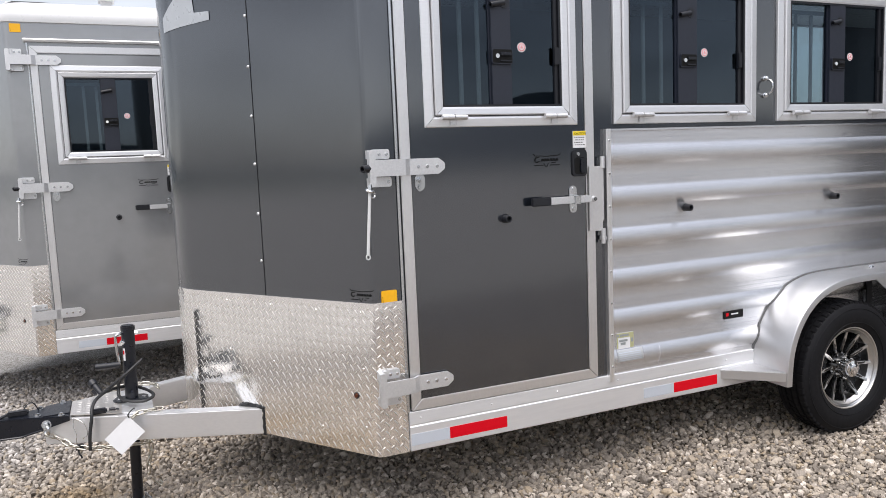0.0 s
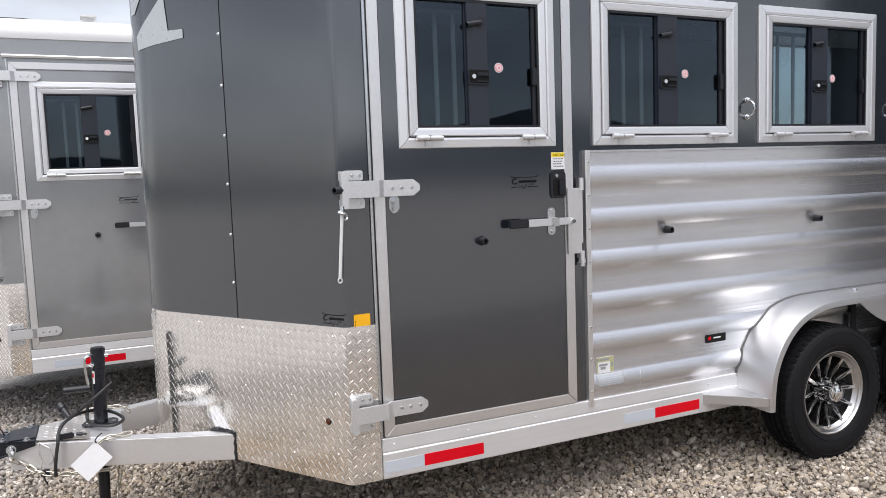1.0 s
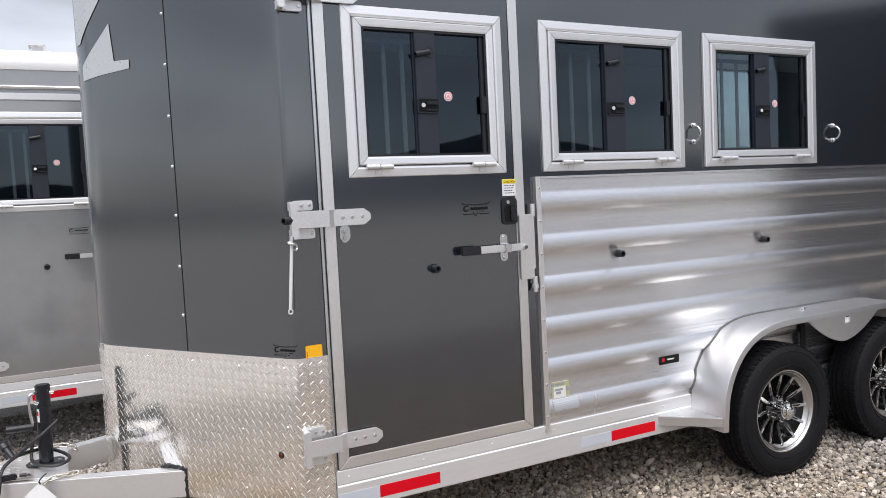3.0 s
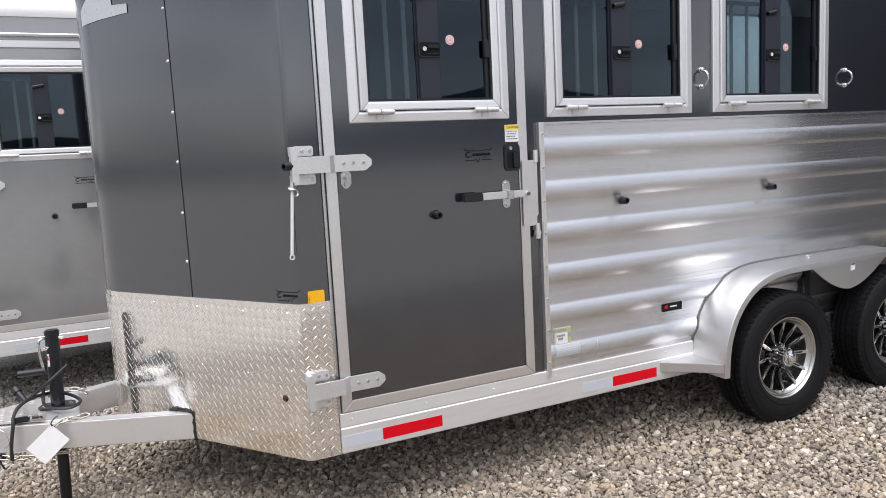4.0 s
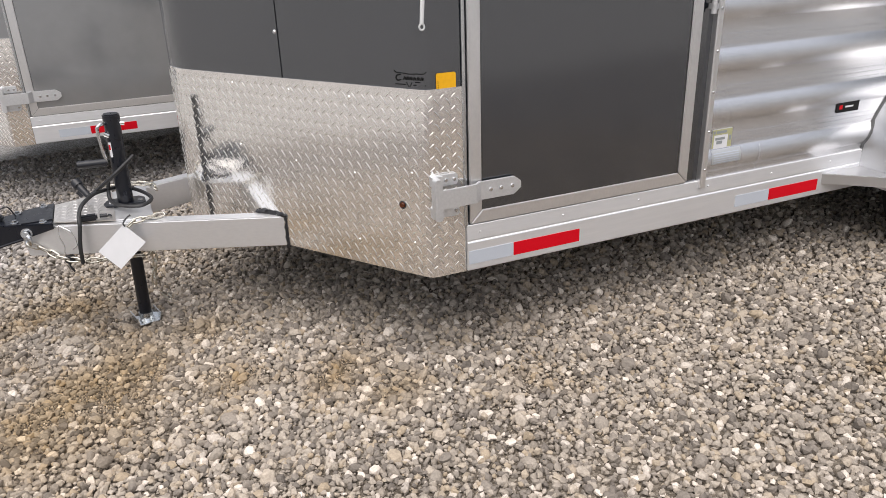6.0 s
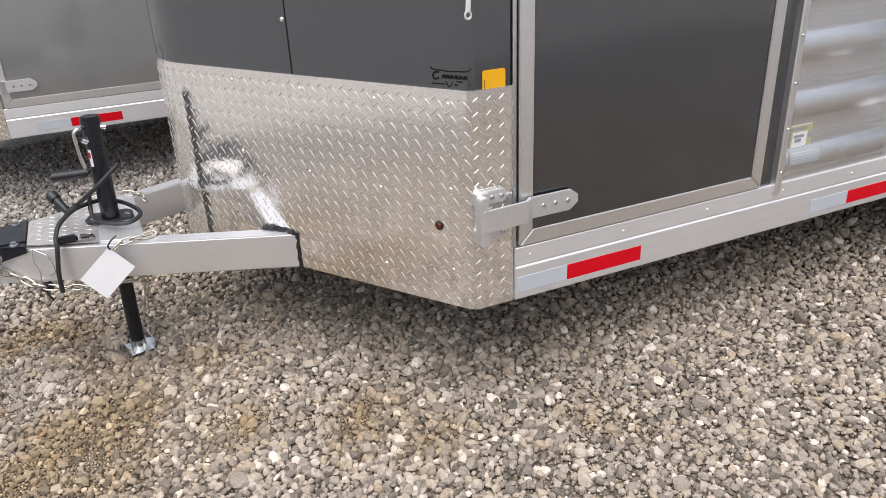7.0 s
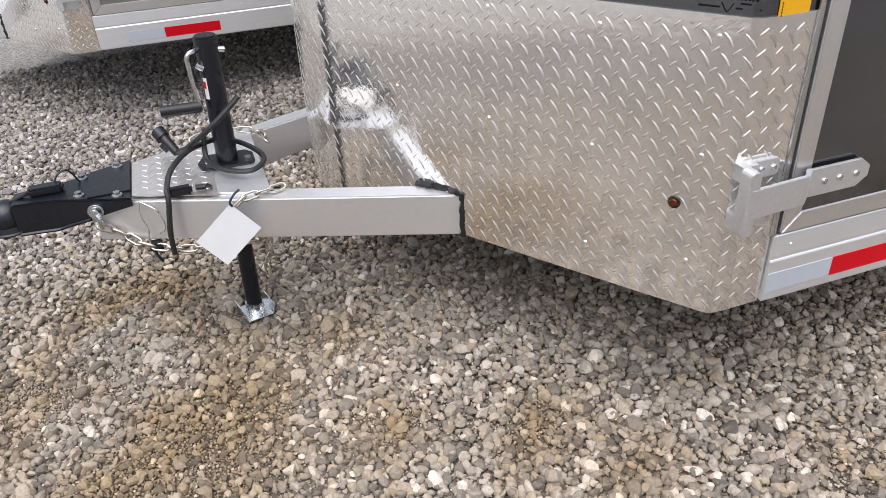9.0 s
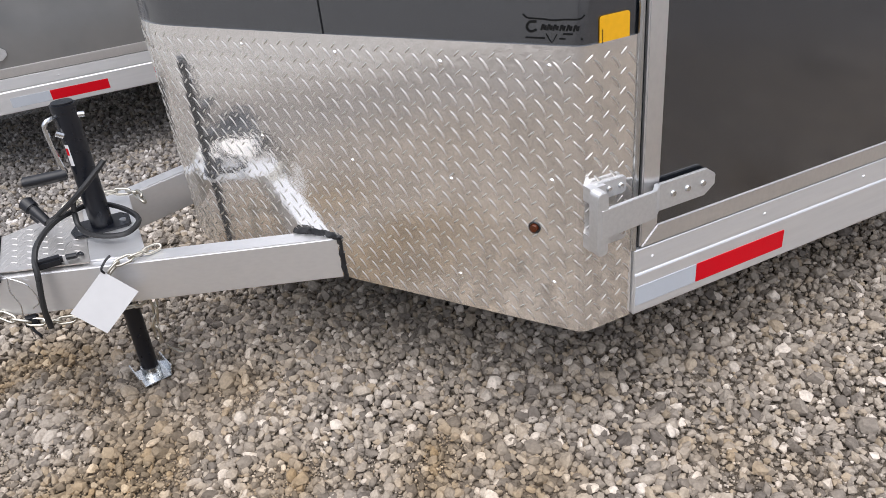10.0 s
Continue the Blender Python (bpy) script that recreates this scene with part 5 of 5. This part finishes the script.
def tongue(T):
    """The A-frame with coupler, jack, chain, cable and their small parts."""
    zt, zb = 0.497, 0.376
    a, b = Vector((0.84, 3.447)), Vector((-0.03, 3.806))
    d = (b - a).normalized()
    n = Vector((-d.y, d.x)) * -1  # towards the centre line
    if n.y < 0:
        n = -n
    w = 0.06
    for sg in (1, -1):
        bm = bmesh.new()
        poly = [a - d * 0.05, b + d * 0.08, b + n * w + d * 0.08, a + n * w - d * 0.1]
        poly = [(p.x, p.y if sg > 0 else 2 * YT - p.y) for p in poly]
        prism(bm, poly, "z", zb, zt, 0.004)
        part("tongue_beam", bm, ALU, T, "square aluminium tongue beam")
        # black sealant where the beam meets the plate
        bm = bmesh.new()
        o = -n * 0.004 + d * 0.013
        q = [Vector((p.x, p.y if sg > 0 else 2 * YT - p.y, z)) for p, z in
             ((a + o, zb - 0.002), (a + o, zt - 0.01), (a + o, zt + 0.004), (a + n * 0.03 + d * 0.064, zt + 0.008), (a + n * (w + 0.005) + d * 0.137, zt + 0.004))]
        hose(bm, glide(q, 9), 0.0085, 8)
        for v in bm.verts:
            v.co += 0.007 * noise.noise_vector(v.co * 70) + 0.003 * noise.noise_vector(v.co * 170)
        part("sealant_bead", bm, SEAL, T, smooth=True)

    # deck plates between the beams
    bm = bmesh.new()
    def edge_y(x):
        return a.y + (x - a.x) * (b.y - a.y) / (b.x - a.x)
    def deck(x0, x1, z0, z1, over=0.0):
        return [(x0, edge_y(x0) + over), (x1, edge_y(x1) + over), (x1, 2 * YT - edge_y(x1) - over), (x0, 2 * YT - edge_y(x0) - over)]
    prism(bm, deck(0.21, 0.365, 0, 0, 0.03), "z", zt + 0.0005, zt + 0.0065, 0.001)
    part("jack_plate", bm, ALU, T, "smooth aluminium jack mounting plate")
    bm = bmesh.new()
    prism(bm, deck(0.009, 0.228, 0, 0, 0.012), "z", zt + 0.007, zt + 0.01)
    tp = part("step_plate", bm, ALU_BAR, T, "aluminium tread plate on the tongue")
    tb = tread_bars(lambda s, z, o: Vector((s, z, zt + 0.01 + o)), 0.014, 0.226, 3.65, 4.2, skip=lambda s, z: not (edge_y(s) + 0.03 < z < 2 * YT - edge_y(s) - 0.03))
    tagged(part("tread", tb, ALU_BAR, tp), kind="stuff")

    # coupler: a black pressed socket that widens back over both beams
    bm = bmesh.new()
    body = [(0.007, 0.131), (-0.09, 0.095), (-0.18, 0.057), (-0.24, 0.046), (-0.3, 0.04)]
    outl = [(x, YT - h) for x, h in body] + [(x, YT + h) for x, h in body[::-1]]
    prism(bm, outl, "z", zt + 0.002, zt + 0.011, 0.003)
    for sg in (1, -1):
        o = bmesh.new()
        line = [body[0]] + [(p.x, p.y) for p in glide([(x, h, 0) for x, h in body], 5)][1:]
        lo, hi = [], []
        for x, h in line:
            z = 0.486 + 0.316 * (x - 0.003) if x > -0.2 else 0.422
            lo.append([o.verts.new((x, YT - sg * (h + g), z)) for g in (0.004, -0.003)])
            hi.append([o.verts.new((x, YT - sg * (h + g), zt + 0.008)) for g in (0.004, -0.003)])
        for k in range(len(line) - 1):
            for q in ((lo[k][0], lo[k + 1][0], hi[k + 1][0], hi[k][0]), (lo[k][1], hi[k][1], hi[k + 1][1], lo[k + 1][1]), (lo[k][0], lo[k][1], lo[k + 1][1], lo[k + 1][0])):
                o.faces.new(q)
        o.faces.new((lo[0][0], hi[0][0], hi[0][1], lo[0][1]))
        bmesh.ops.recalc_face_normals(o, faces=o.faces[:])
        grown(bm, o)
        hose(bm, [Vector((x, YT - sg * (h + 0.006), (0.486 + 0.316 * (x - 0.003) if x > -0.2 else 0.422))) for x, h in line if x < -0.1], 0.005, 6)
    coup = part("coupler", bm, BLACK_PAINT, T, "black pressed steel ball coupler")
    bm = bmesh.new()
    o = bmesh.new()
    bmesh.ops.create_uvsphere(o, u_segments=28, v_segments=16, radius=0.047)
    for v in o.verts:
        v.co.z = max(v.co.z, -0.02)
    o.transform(Matrix.Translation((-0.325, YT, 0.463)))
    grown(bm, o)
    rod(bm, (-0.325, YT, 0.426), (-0.325, YT, 0.446), 0.052, 28, 0.046)
    hose(bm, [Vector((-0.325 + 0.052 * math.cos(t), YT + 0.052 * math.sin(t), 0.428)) for t in (2 * math.pi * k / 28 for k in range(28))], 0.005, 6, closed=True)
    prism(bm, [(-0.31, YT - 0.036), (-0.19, YT - 0.054), (-0.19, YT + 0.054), (-0.31, YT + 0.036)], "z", 0.428, 0.492, 0.008)
    part("ball_socket", bm, BLACK_PAINT, coup, smooth=True)
    bm = bmesh.new()
    box(bm, -0.258, -0.168, YT - 0.014, YT + 0.026, zt + 0.012, zt + 0.034, 0.006)
    rod(bm, (-0.3, YT - 0.006, 0.506), (-0.25, YT + 0.004, 0.522), 0.006, 8)
    hose(bm, glide([(-0.19, YT + 0.016, 0.528), (-0.175, YT + 0.024, 0.548), (-0.15, YT + 0.036, 0.55), (-0.13, YT + 0.04, 0.51)], 6), 0.0028, 6)
    part("coupler_latch", bm, BLACK, coup, smooth=True)
    bm = bmesh.new()
    prism(bm, [(-0.105, YT - 0.085), (0.006, YT - 0.085), (0.006, YT + 0.128), (-0.105, YT + 0.086)], "z", zt + 0.0112, zt + 0.0152, 0.001)
    part("coupler_cover", bm, BLACK_PAINT, coup)
    for x, h in ((-0.028, 0.1), (-0.127, 0.056), (-0.03, -0.09), (-0.124, -0.057)):
        zc = zt + (0.015 if h < 0 and x > -0.1 else 0.011)
        bm = bmesh.new()
        rod(bm, (x, YT - h, zc), (x, YT - h, zc + 0.004), 0.0145, 18)
        rod(bm, (x, YT - h, zc + 0.004), (x, YT - h, zc + 0.013), 0.0095, 6)
        part("bolt", bm, ZINC, coup)

    # jack
    jx, jy = 0.276, 3.92
    bm = bmesh.new()
    rod(bm, (jx, jy, 0.4), (jx, jy, 0.862), 0.0305, 28, bevel=0.003)
    rod(bm, (jx, jy, 0.845), (jx, jy, 0.874), 0.0325, 28, bevel=0.005)
    jack = part("tongue_jack", bm, BLACK_PAINT, T, "black tongue jack with a side crank", smooth=True)
    bm = bmesh.new()
    prism(bm, [(jx - 0.075, jy - 0.045), (jx + 0.065, jy - 0.045), (jx + 0.075, jy - 0.03), (jx + 0.075, jy + 0.03), (jx + 0.055, jy + 0.055), (jx - 0.065, jy + 0.055), (jx - 0.085, jy)], "z", zt + 0.0067, zt + 0.016, 0.002)
    part("flange", bm, BLACK_PAINT, jack)
    for dx, dy in ((-0.055, -0.02), (0.055, -0.02), (0.0, 0.045)):
        part("bolt", rod(bmesh.new(), (jx + dx, jy + dy, zt + 0.015), (jx + dx, jy + dy, zt + 0.025), 0.01, 6), ZINC, jack)
    gz = float(ground_z(jx, jy)) + 0.004
    bm = bmesh.new()
    rod(bm, (jx, jy, gz + 0.034), (jx, jy, 0.42), 0.0255, 24)
    part("inner_tube", bm, BLACK_PAINT, jack, smooth=True)
    bm = bmesh.new()
    box(bm, jx - 0.045, jx + 0.045, jy - 0.05, jy + 0.05, gz, gz + 0.005, 0.001)
    for s in (1, -1):
        x = jx + s * 0.045
        prism(bm, [(x - s * 0.004, gz), (x, gz), (x + s * 0.007, gz + 0.038), (x + s * 0.003, gz + 0.038)], "y", jy - 0.05, jy + 0.05, 0.0008)
    rod(bm, (jx, jy, gz + 0.004), (jx, jy, gz + 0.04), 0.029, 24)
    bm.transform(Matrix.Translation((jx, jy, gz)) @ Matrix.Rotation(radians(14), 4, "Z") @ Matrix.Translation((-jx, -jy, -gz)))
    part("foot", bm, ZINC_PAN, jack, "shiny zinc foot plate")
    bm = bmesh.new()
    hose(bm, glide([(jx - 0.02, jy - 0.005, 0.838), (jx - 0.04, jy - 0.02, 0.838), (jx - 0.052, jy - 0.025, 0.832), (jx - 0.057, jy - 0.025, 0.815), (jx - 0.052, jy - 0.025, 0.74), (jx - 0.044, jy - 0.025, 0.69)], 6), 0.0065, 10)
    part("crank", bm, ZINC, jack, "bright bent steel crank", smooth=True)
    bm = bmesh.new()
    rod(bm, (jx - 0.042, jy - 0.025, 0.688), (jx - 0.152, jy - 0.025, 0.688), 0.0155, 16, 0.0165, bevel=0.003)
    part("crank_grip", bm, BLACK, jack, smooth=True)
    bm = bmesh.new()
    rod(bm, (jx + 0.02, jy - 0.005, 0.835), (jx + 0.044, jy - 0.005, 0.832), 0.008, 10)
    part("bolt", bm, ZINC, jack)
    part("bolt", rod(bmesh.new(), (jx - 0.036, jy - 0.02, 0.8), (jx - 0.02, jy - 0.02, 0.79), 0.009, 10), ZINC, jack)
    bm = bmesh.new()
    for k in range(4):
        a0, a1 = radians(212 + 6 * k), radians(218 + 6 * k)
        bm.faces.new([bm.verts.new((jx + 0.0312 * math.cos(t), jy + 0.0312 * math.sin(t), z)) for t, z in ((a0, 0.705), (a1, 0.705), (a1, 0.765), (a0, 0.765))])
    part("jack_label", bm, PAPER, jack, "white label with a red block")
    bm = bmesh.new()
    for k in range(3):
        a0, a1 = radians(214 + 5 * k), radians(219 + 5 * k)
        bm.faces.new([bm.verts.new((jx + 0.0318 * math.cos(t), jy + 0.0318 * math.sin(t), z)) for t, z in ((a0, 0.735), (a1, 0.735), (a1, 0.755), (a0, 0.755))])
    part("label_print", bm, RED, jack)

    tilt = Matrix.Translation((jx, jy, 0.5)) @ Matrix.Rotation(radians(1.4), 4, "Y") @ Matrix.Translation((-jx, -jy, -0.5))
    jack.matrix_local = tilt

    # wiring: a loop round the jack, the plug and the breakaway switch
    cable = bmesh.new()
    hose(cable, glide([(0.083, 3.712, 0.355), (0.086, 3.712, 0.42), (0.100, 3.722, 0.5), (0.105, 3.745, 0.54), (0.123, 3.79, 0.565), (0.165, 3.86, 0.577), (0.215, 3.92, 0.572),
                       (0.275, 3.96, 0.562), (0.340, 3.91, 0.548), (0.373, 3.83, 0.535), (0.330, 3.778, 0.528), (0.260, 3.815, 0.528), (0.223, 3.87, 0.538), (0.220, 3.895, 0.57), (0.227, 3.9, 0.61)], 8), 0.0077, 8)
    wire = part("wiring_cable", cable, CABLE, T, "black trailer wiring cable looped round the jack", smooth=True)
    cable = bmesh.new()
    hose(cable, glide([(0.337, 3.865, 0.712), (0.310, 3.858, 0.69), (0.245, 3.855, 0.638), (0.180, 3.89, 0.583), (0.155, 3.93, 0.558), (0.143, 3.955, 0.545)], 8), 0.0078, 8)
    part("cable_tail", cable, CABLE, wire, smooth=True)
    bm = bmesh.new()
    rod(bm, (0.143, 3.955, 0.545), (0.113, 4.0, 0.582), 0.0125, 16, 0.016)
    rod(bm, (0.116, 3.995, 0.578), (0.101, 4.018, 0.597), 0.0205, 18, bevel=0.003)
    rod(bm, (0.120, 4.02, 0.53), (0.105, 4.03, 0.55), 0.012, 10)
    part("plug", bm, BLACK, wire, "round black trailer plug", smooth=True)
    bm = bmesh.new()
    box(bm, 0.1, 0.166, 3.737, 3.766, zt + 0.011, zt + 0.034, 0.006)
    rod(bm, (0.175, 3.75, zt + 0.024), (0.201, 3.748, zt + 0.022), 0.008, 10)
    hose(bm, glide([(0.201, 3.748, zt + 0.022), (0.215, 3.755, zt + 0.016), (0.207, 3.775, zt + 0.016), (0.200, 3.76, zt + 0.015)], 5), 0.003, 6)
    part("breakaway_switch", bm, BLACK, T, "black breakaway switch box", smooth=True)

    # safety chain, eye to eye under the near beam, and its hook end on the beam
    link = bmesh.new()
    seg = [Vector((0.017 * math.cos(t) + (0.008 if math.cos(t) > 0 else -0.008), 0.0095 * math.sin(t), 0)) for t in (2 * math.pi * k / 14 for k in range(14))]
    hose(link, seg, 0.0038, 6, closed=True)
    link_me = bpy.data.meshes.new("chain_link")
    link.to_mesh(link_me)
    link.free()
    link_me.materials.append(STEEL_YEL)
    for p in link_me.polygons:
        p.use_smooth = True
    bm = bmesh.new()
    e = Vector((-0.094, 3.82, 0.452))
    hose(bm, [e + Vector((0.002, -0.012, 0.0)) + 0.024 * Vector((0.35 * math.cos(t), -0.6 * math.cos(t), math.sin(t))) for t in (2 * math.pi * k / 16 for k in range(16))], 0.0075, 8, closed=True)
    rod(bm, e + Vector((0.006, 0.012, 0.022)), e + Vector((0.002, -0.01, 0.024)), 0.023, 20, 0.021, bevel=0.002)
    rod(bm, e + Vector((0.002, -0.01, 0.024)), e + Vector((-0.001, -0.024, 0.026)), 0.016, 14, 0.012, bevel=0.003)
    chain = part("safety_chain", bm, ZINC, T, "yellow zinc safety chain on an eye bolt", smooth=True)

    def string(points, roll=0):
        line = glide(points, 40)
        acc, last, i = 0.0, line[0], 0
        for p, q in zip(line, line[1:]):
            acc += (q - p).length
            if acc >= 0.0375:
                acc = 0.0
                o = new("chain_link", link_me)
                o.parent = chain
                dr = (q - last).normalized()
                o.matrix_local = Matrix.Translation((q + last) / 2) @ dr.to_track_quat("X", "Z").to_matrix().to_4x4() @ Matrix.Rotation(radians(45 + 90 * (i % 2)), 4, "X")
                last, i = q, i + 1
    string([e + Vector((0.002, -0.02, -0.015)), (-0.045, 3.805, 0.405), (0.005, 3.775, 0.371), (0.085, 3.745, 0.354), (0.175, 3.715, 0.354), (0.23, 3.69, 0.375), (0.255, 3.668, 0.43),
            (0.262, 3.652, 0.492), (0.3, 3.66, 0.51), (0.345, 3.668, 0.51), (0.405, 3.688, 0.508)])
    string([(0.34, 3.78, 0.4), (0.341, 3.785, 0.32), (0.338, 3.79, 0.265), (0.322, 3.79, 0.215), (0.321, 3.79, 0.175), (0.335, 3.79, 0.14)])
    bm = bmesh.new()
    hose(bm, [Vector(p) for p in ((0.334, 3.79, 0.142), (0.345, 3.788, 0.125), (0.362, 3.785, 0.105), (0.374, 3.784, 0.1), (0.376, 3.784, 0.112), (0.366, 3.786, 0.126))], 0.0045, 7)
    part("chain_hook", bm, STEEL_YEL, chain, smooth=True)
    string([(0.22, 3.7, 0.36), (0.3, 3.7, 0.35), (0.335, 3.74, 0.365), (0.34, 3.8, 0.42)])
    string([(0.4, 3.96, 0.53), (0.392, 4.02, 0.535), (0.36, 4.075, 0.53), (0.3, 4.08, 0.54), (0.22, 4.085, 0.535), (0.18, 4.06, 0.53)])
    bm = bmesh.new()
    hose(bm, glide([(0.025, 3.774, 0.5), (0.020, 3.769, 0.46), (0.030, 3.764, 0.42), (0.025, 3.764, 0.38), (0.030, 3.762, 0.31)], 6), 0.0018, 6)
    hose(bm, glide([(0.025, 3.774, 0.5), (0.065, 3.757, 0.47), (0.075, 3.752, 0.42), (0.055, 3.760, 0.4)], 6), 0.0018, 6)
    part("breakaway_wire", bm, ZINC, T)
    bm = bmesh.new()
    hose(bm, glide([(0.030, 3.792, 0.36), (0.032, 3.777, 0.33), (0.040, 3.772, 0.315), (0.043, 3.772, 0.305)], 6), 0.004, 6)
    box(bm, 0.02, 0.055, 3.76, 3.79, 0.345, 0.372, 0.004)
    part("wire_clip", bm, BLACK, T)


def hang_tag(p):
    """A square white card that hangs by its corner from a wire."""
    T = thing("hang_tag", "blank white card hanging by one corner from the chain", "tag", at=p)
    c = Matrix.Rotation(radians(-6), 4, "Z") @ Matrix.Rotation(radians(-8), 4, "X")
    bm = bmesh.new()
    u, v = Vector((0.067, 0, -0.079)), Vector((-0.104, 0, -0.091))
    pts = [Vector((0, 0, 0)), u, u + v, v]
    prism(bm, [(q.x, q.z) for q in pts], "y", -0.0006, 0.0006)
    bm.transform(c)
    part("card", bm, PAPER, T)
    bm = bmesh.new()
    hose(bm, glide([(0.004, -0.002, -0.008), (0.0, -0.004, 0.006), (0.015, 0.004, 0.022), (0.03, 0.01, 0.03)], 5), 0.003, 6)
    part("tie", bm, BLACK, T)


make_ground()
horse_trailer("charcoal grey horse trailer with ribbed aluminium sides on gravel", PAINT_DARK, (0, 0, 0), 0.0, "horse trailers")
second = horse_trailer("pewter grey horse trailer parked beside the charcoal one", PAINT_LIGHT, (-1.505, 3.09, -0.04), 0.145, "horse trailers")
hang_tag((0.252, 3.64, 0.508))


bm = bmesh.new()
box(bm, 0.303, 0.413, 6.29, 6.43, 2.9, 2.916, 0.003)
box(bm, 0.32, 0.396, 6.32, 6.4, 2.8, 2.9)
part("roof_vent", bm, WHITE, second).matrix_local = Matrix.Translation((1.505, -3.09, 0.04))


# unseen surroundings, added for the reflections in the glass and the paint
def surroundings():
    bm = bmesh.new()
    k = 300
    lo, hi = [], []
    for i in range(k):
        a = 2 * math.pi * i / k
        r = 260
        h = (13 - 12 * math.exp(-((a - 3.0) / 0.9) ** 2)) + 11 * math.exp(-((a - 5.26) / 0.13) ** 2) + 3 * noise.noise((6 * math.cos(a), 6 * math.sin(a), 1.7))
        h += 1.2 * noise.noise((35 * math.cos(a), 35 * math.sin(a), 0.3))
        lo.append(bm.verts.new((r * math.cos(a), r * math.sin(a), -2)))
        hi.append(bm.verts.new((r * math.cos(a), r * math.sin(a), max(h, 1.5))))
    for i in range(k):
        bm.faces.new((lo[i], lo[(i + 1) % k], hi[(i + 1) % k], hi[i]))
    me = bpy.data.meshes.new("backdrop")
    bm.to_mesh(me)
    bm.free()
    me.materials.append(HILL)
    tagged(new("backdrop", me), "wooded hills round the yard, distance haze mixed into their colour", "hills", kind="structure")
    # added box, never in view: it darkens the reflections in the side's rear part
    shed = thing("reflection_box", "added dark ribbed box beside the trailer, a stand-in for what its side reflects", "shed", at=(6.36, 1.05, 0))
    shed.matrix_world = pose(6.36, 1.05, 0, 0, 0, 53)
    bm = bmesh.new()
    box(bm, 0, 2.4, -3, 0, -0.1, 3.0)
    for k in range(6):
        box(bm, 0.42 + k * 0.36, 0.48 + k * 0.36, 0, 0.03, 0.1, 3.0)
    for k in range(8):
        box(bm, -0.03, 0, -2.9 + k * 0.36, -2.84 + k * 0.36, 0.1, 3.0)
    part("wall", bm, BOX_DARK, shed)
    # a lighter strip on the added box, for the pale band in the reflection
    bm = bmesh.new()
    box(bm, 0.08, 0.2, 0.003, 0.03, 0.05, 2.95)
    part("pale_strip", bm, SEAM, shed, "paler upright strip added for the reflection")
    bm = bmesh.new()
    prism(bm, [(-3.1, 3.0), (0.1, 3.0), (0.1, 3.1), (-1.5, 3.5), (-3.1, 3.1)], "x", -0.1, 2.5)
    part("roof", bm, BOX_DARK, shed)


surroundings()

# ---- loose stones ----
def bare(x, y):
    # how bare the ground is of larger stones
    v = 0
    for cx, cy, rx, ry, k in ((-0.38, 3.75, 0.36, 0.17, 0.95), (0.0, 3.36, 0.32, 0.22, 0.8), (-0.1, 4.12, 0.2, 0.15, 0.4),
                              (0.02, 3.84, 0.15, 0.1, 0.7), (0.5, 3.62, 0.13, 0.06, 0.55), (0.27, 3.45, 0.1, 0.08, 0.5), (0.53, 3.24, 0.13, 0.1, 0.65), (0.84, 3.1, 0.14, 0.1, 0.55), (1.45, 2.6, 0.2, 0.15, 0.3)):
        v = np.maximum(v, k * np.exp(-((x - cx) / rx) ** 2 - ((y - cy) / ry) ** 2))
    return v


def dirt(x, y, rng):
    # fewer stones where the dirt shows through
    v = np.sin(1.9 * x + 0.7) * np.cos(2.3 * y - 0.4) + 0.6 * np.sin(4.1 * x - 1.7 * y)
    return rng.uniform(0, 1, len(x)) > np.clip(0.12 * v, 0, 0.3) + 0.8 * bare(x, y)


def grit_patch(x, y, rng):
    return rng.uniform(0, 1, len(x)) < 1.6 * bare(x, y)


def near(x, y, rng):
    return dirt(x, y, rng) & (x > -0.7) & (x < 1.45) & (y > 2.65) & (y < 4.1)


def beyond(x, y, rng):
    return dirt(x, y, rng) & ~((x > -0.7) & (x < 1.45) & (y > 2.65) & (y < 4.1))


def fringe(x, y, rng):
    # the stones thin out towards the open yard
    out = np.minimum(np.minimum(x + 3.0, 6.9 - x), y + 1.9)
    return rng.uniform(0, 1, len(x)) < np.clip(out / 0.9, 0, 1)


stones("gravel", 0.0172, -0.7, 1.45, 2.65, 4.1, 0.0066, 0.0188, 11, "loose pale crushed limestone beside the tongue", near, detail=2)
stones("gravel", 0.0192, -1.5, 3.9, 1.6, 4.3, 0.0072, 0.0195, 14, "loose pale crushed limestone", beyond)
stones("gravel", 0.095, -1.4, 3.6, 1.6, 4.2, 0.014, 0.026, 21, "larger loose limestone pieces", dirt, detail=2, lift=0.3)
stones("grit", 0.0078, -1.2, 1.9, 2.3, 4.4, 0.0025, 0.006, 33, "brown grit where the stones are thin", grit_patch)
stones("grit", 0.0195, -1.0, 2.3, 2.2, 4.1, 0.003, 0.0075, 31, "fine grit and dirt between the stones")
stones("gravel", 0.0245, -2.6, 2.0, 4.3, 7.4, 0.01, 0.022, 12, "loose pale crushed limestone under and between the trailers")
stones("gravel", 0.0245, 3.9, 6.6, 1.3, 4.2, 0.01, 0.022, 13, "loose pale crushed limestone beside the wheels")
stones("gravel", 0.031, -3.0, 6.9, -1.9, 1.6, 0.012, 0.026, 15, "loose pale crushed limestone out in the yard", fringe)
stones("gravel", 0.031, -3.0, -1.5, 1.6, 4.3, 0.012, 0.024, 16, "loose pale crushed limestone out in the yard", fringe)
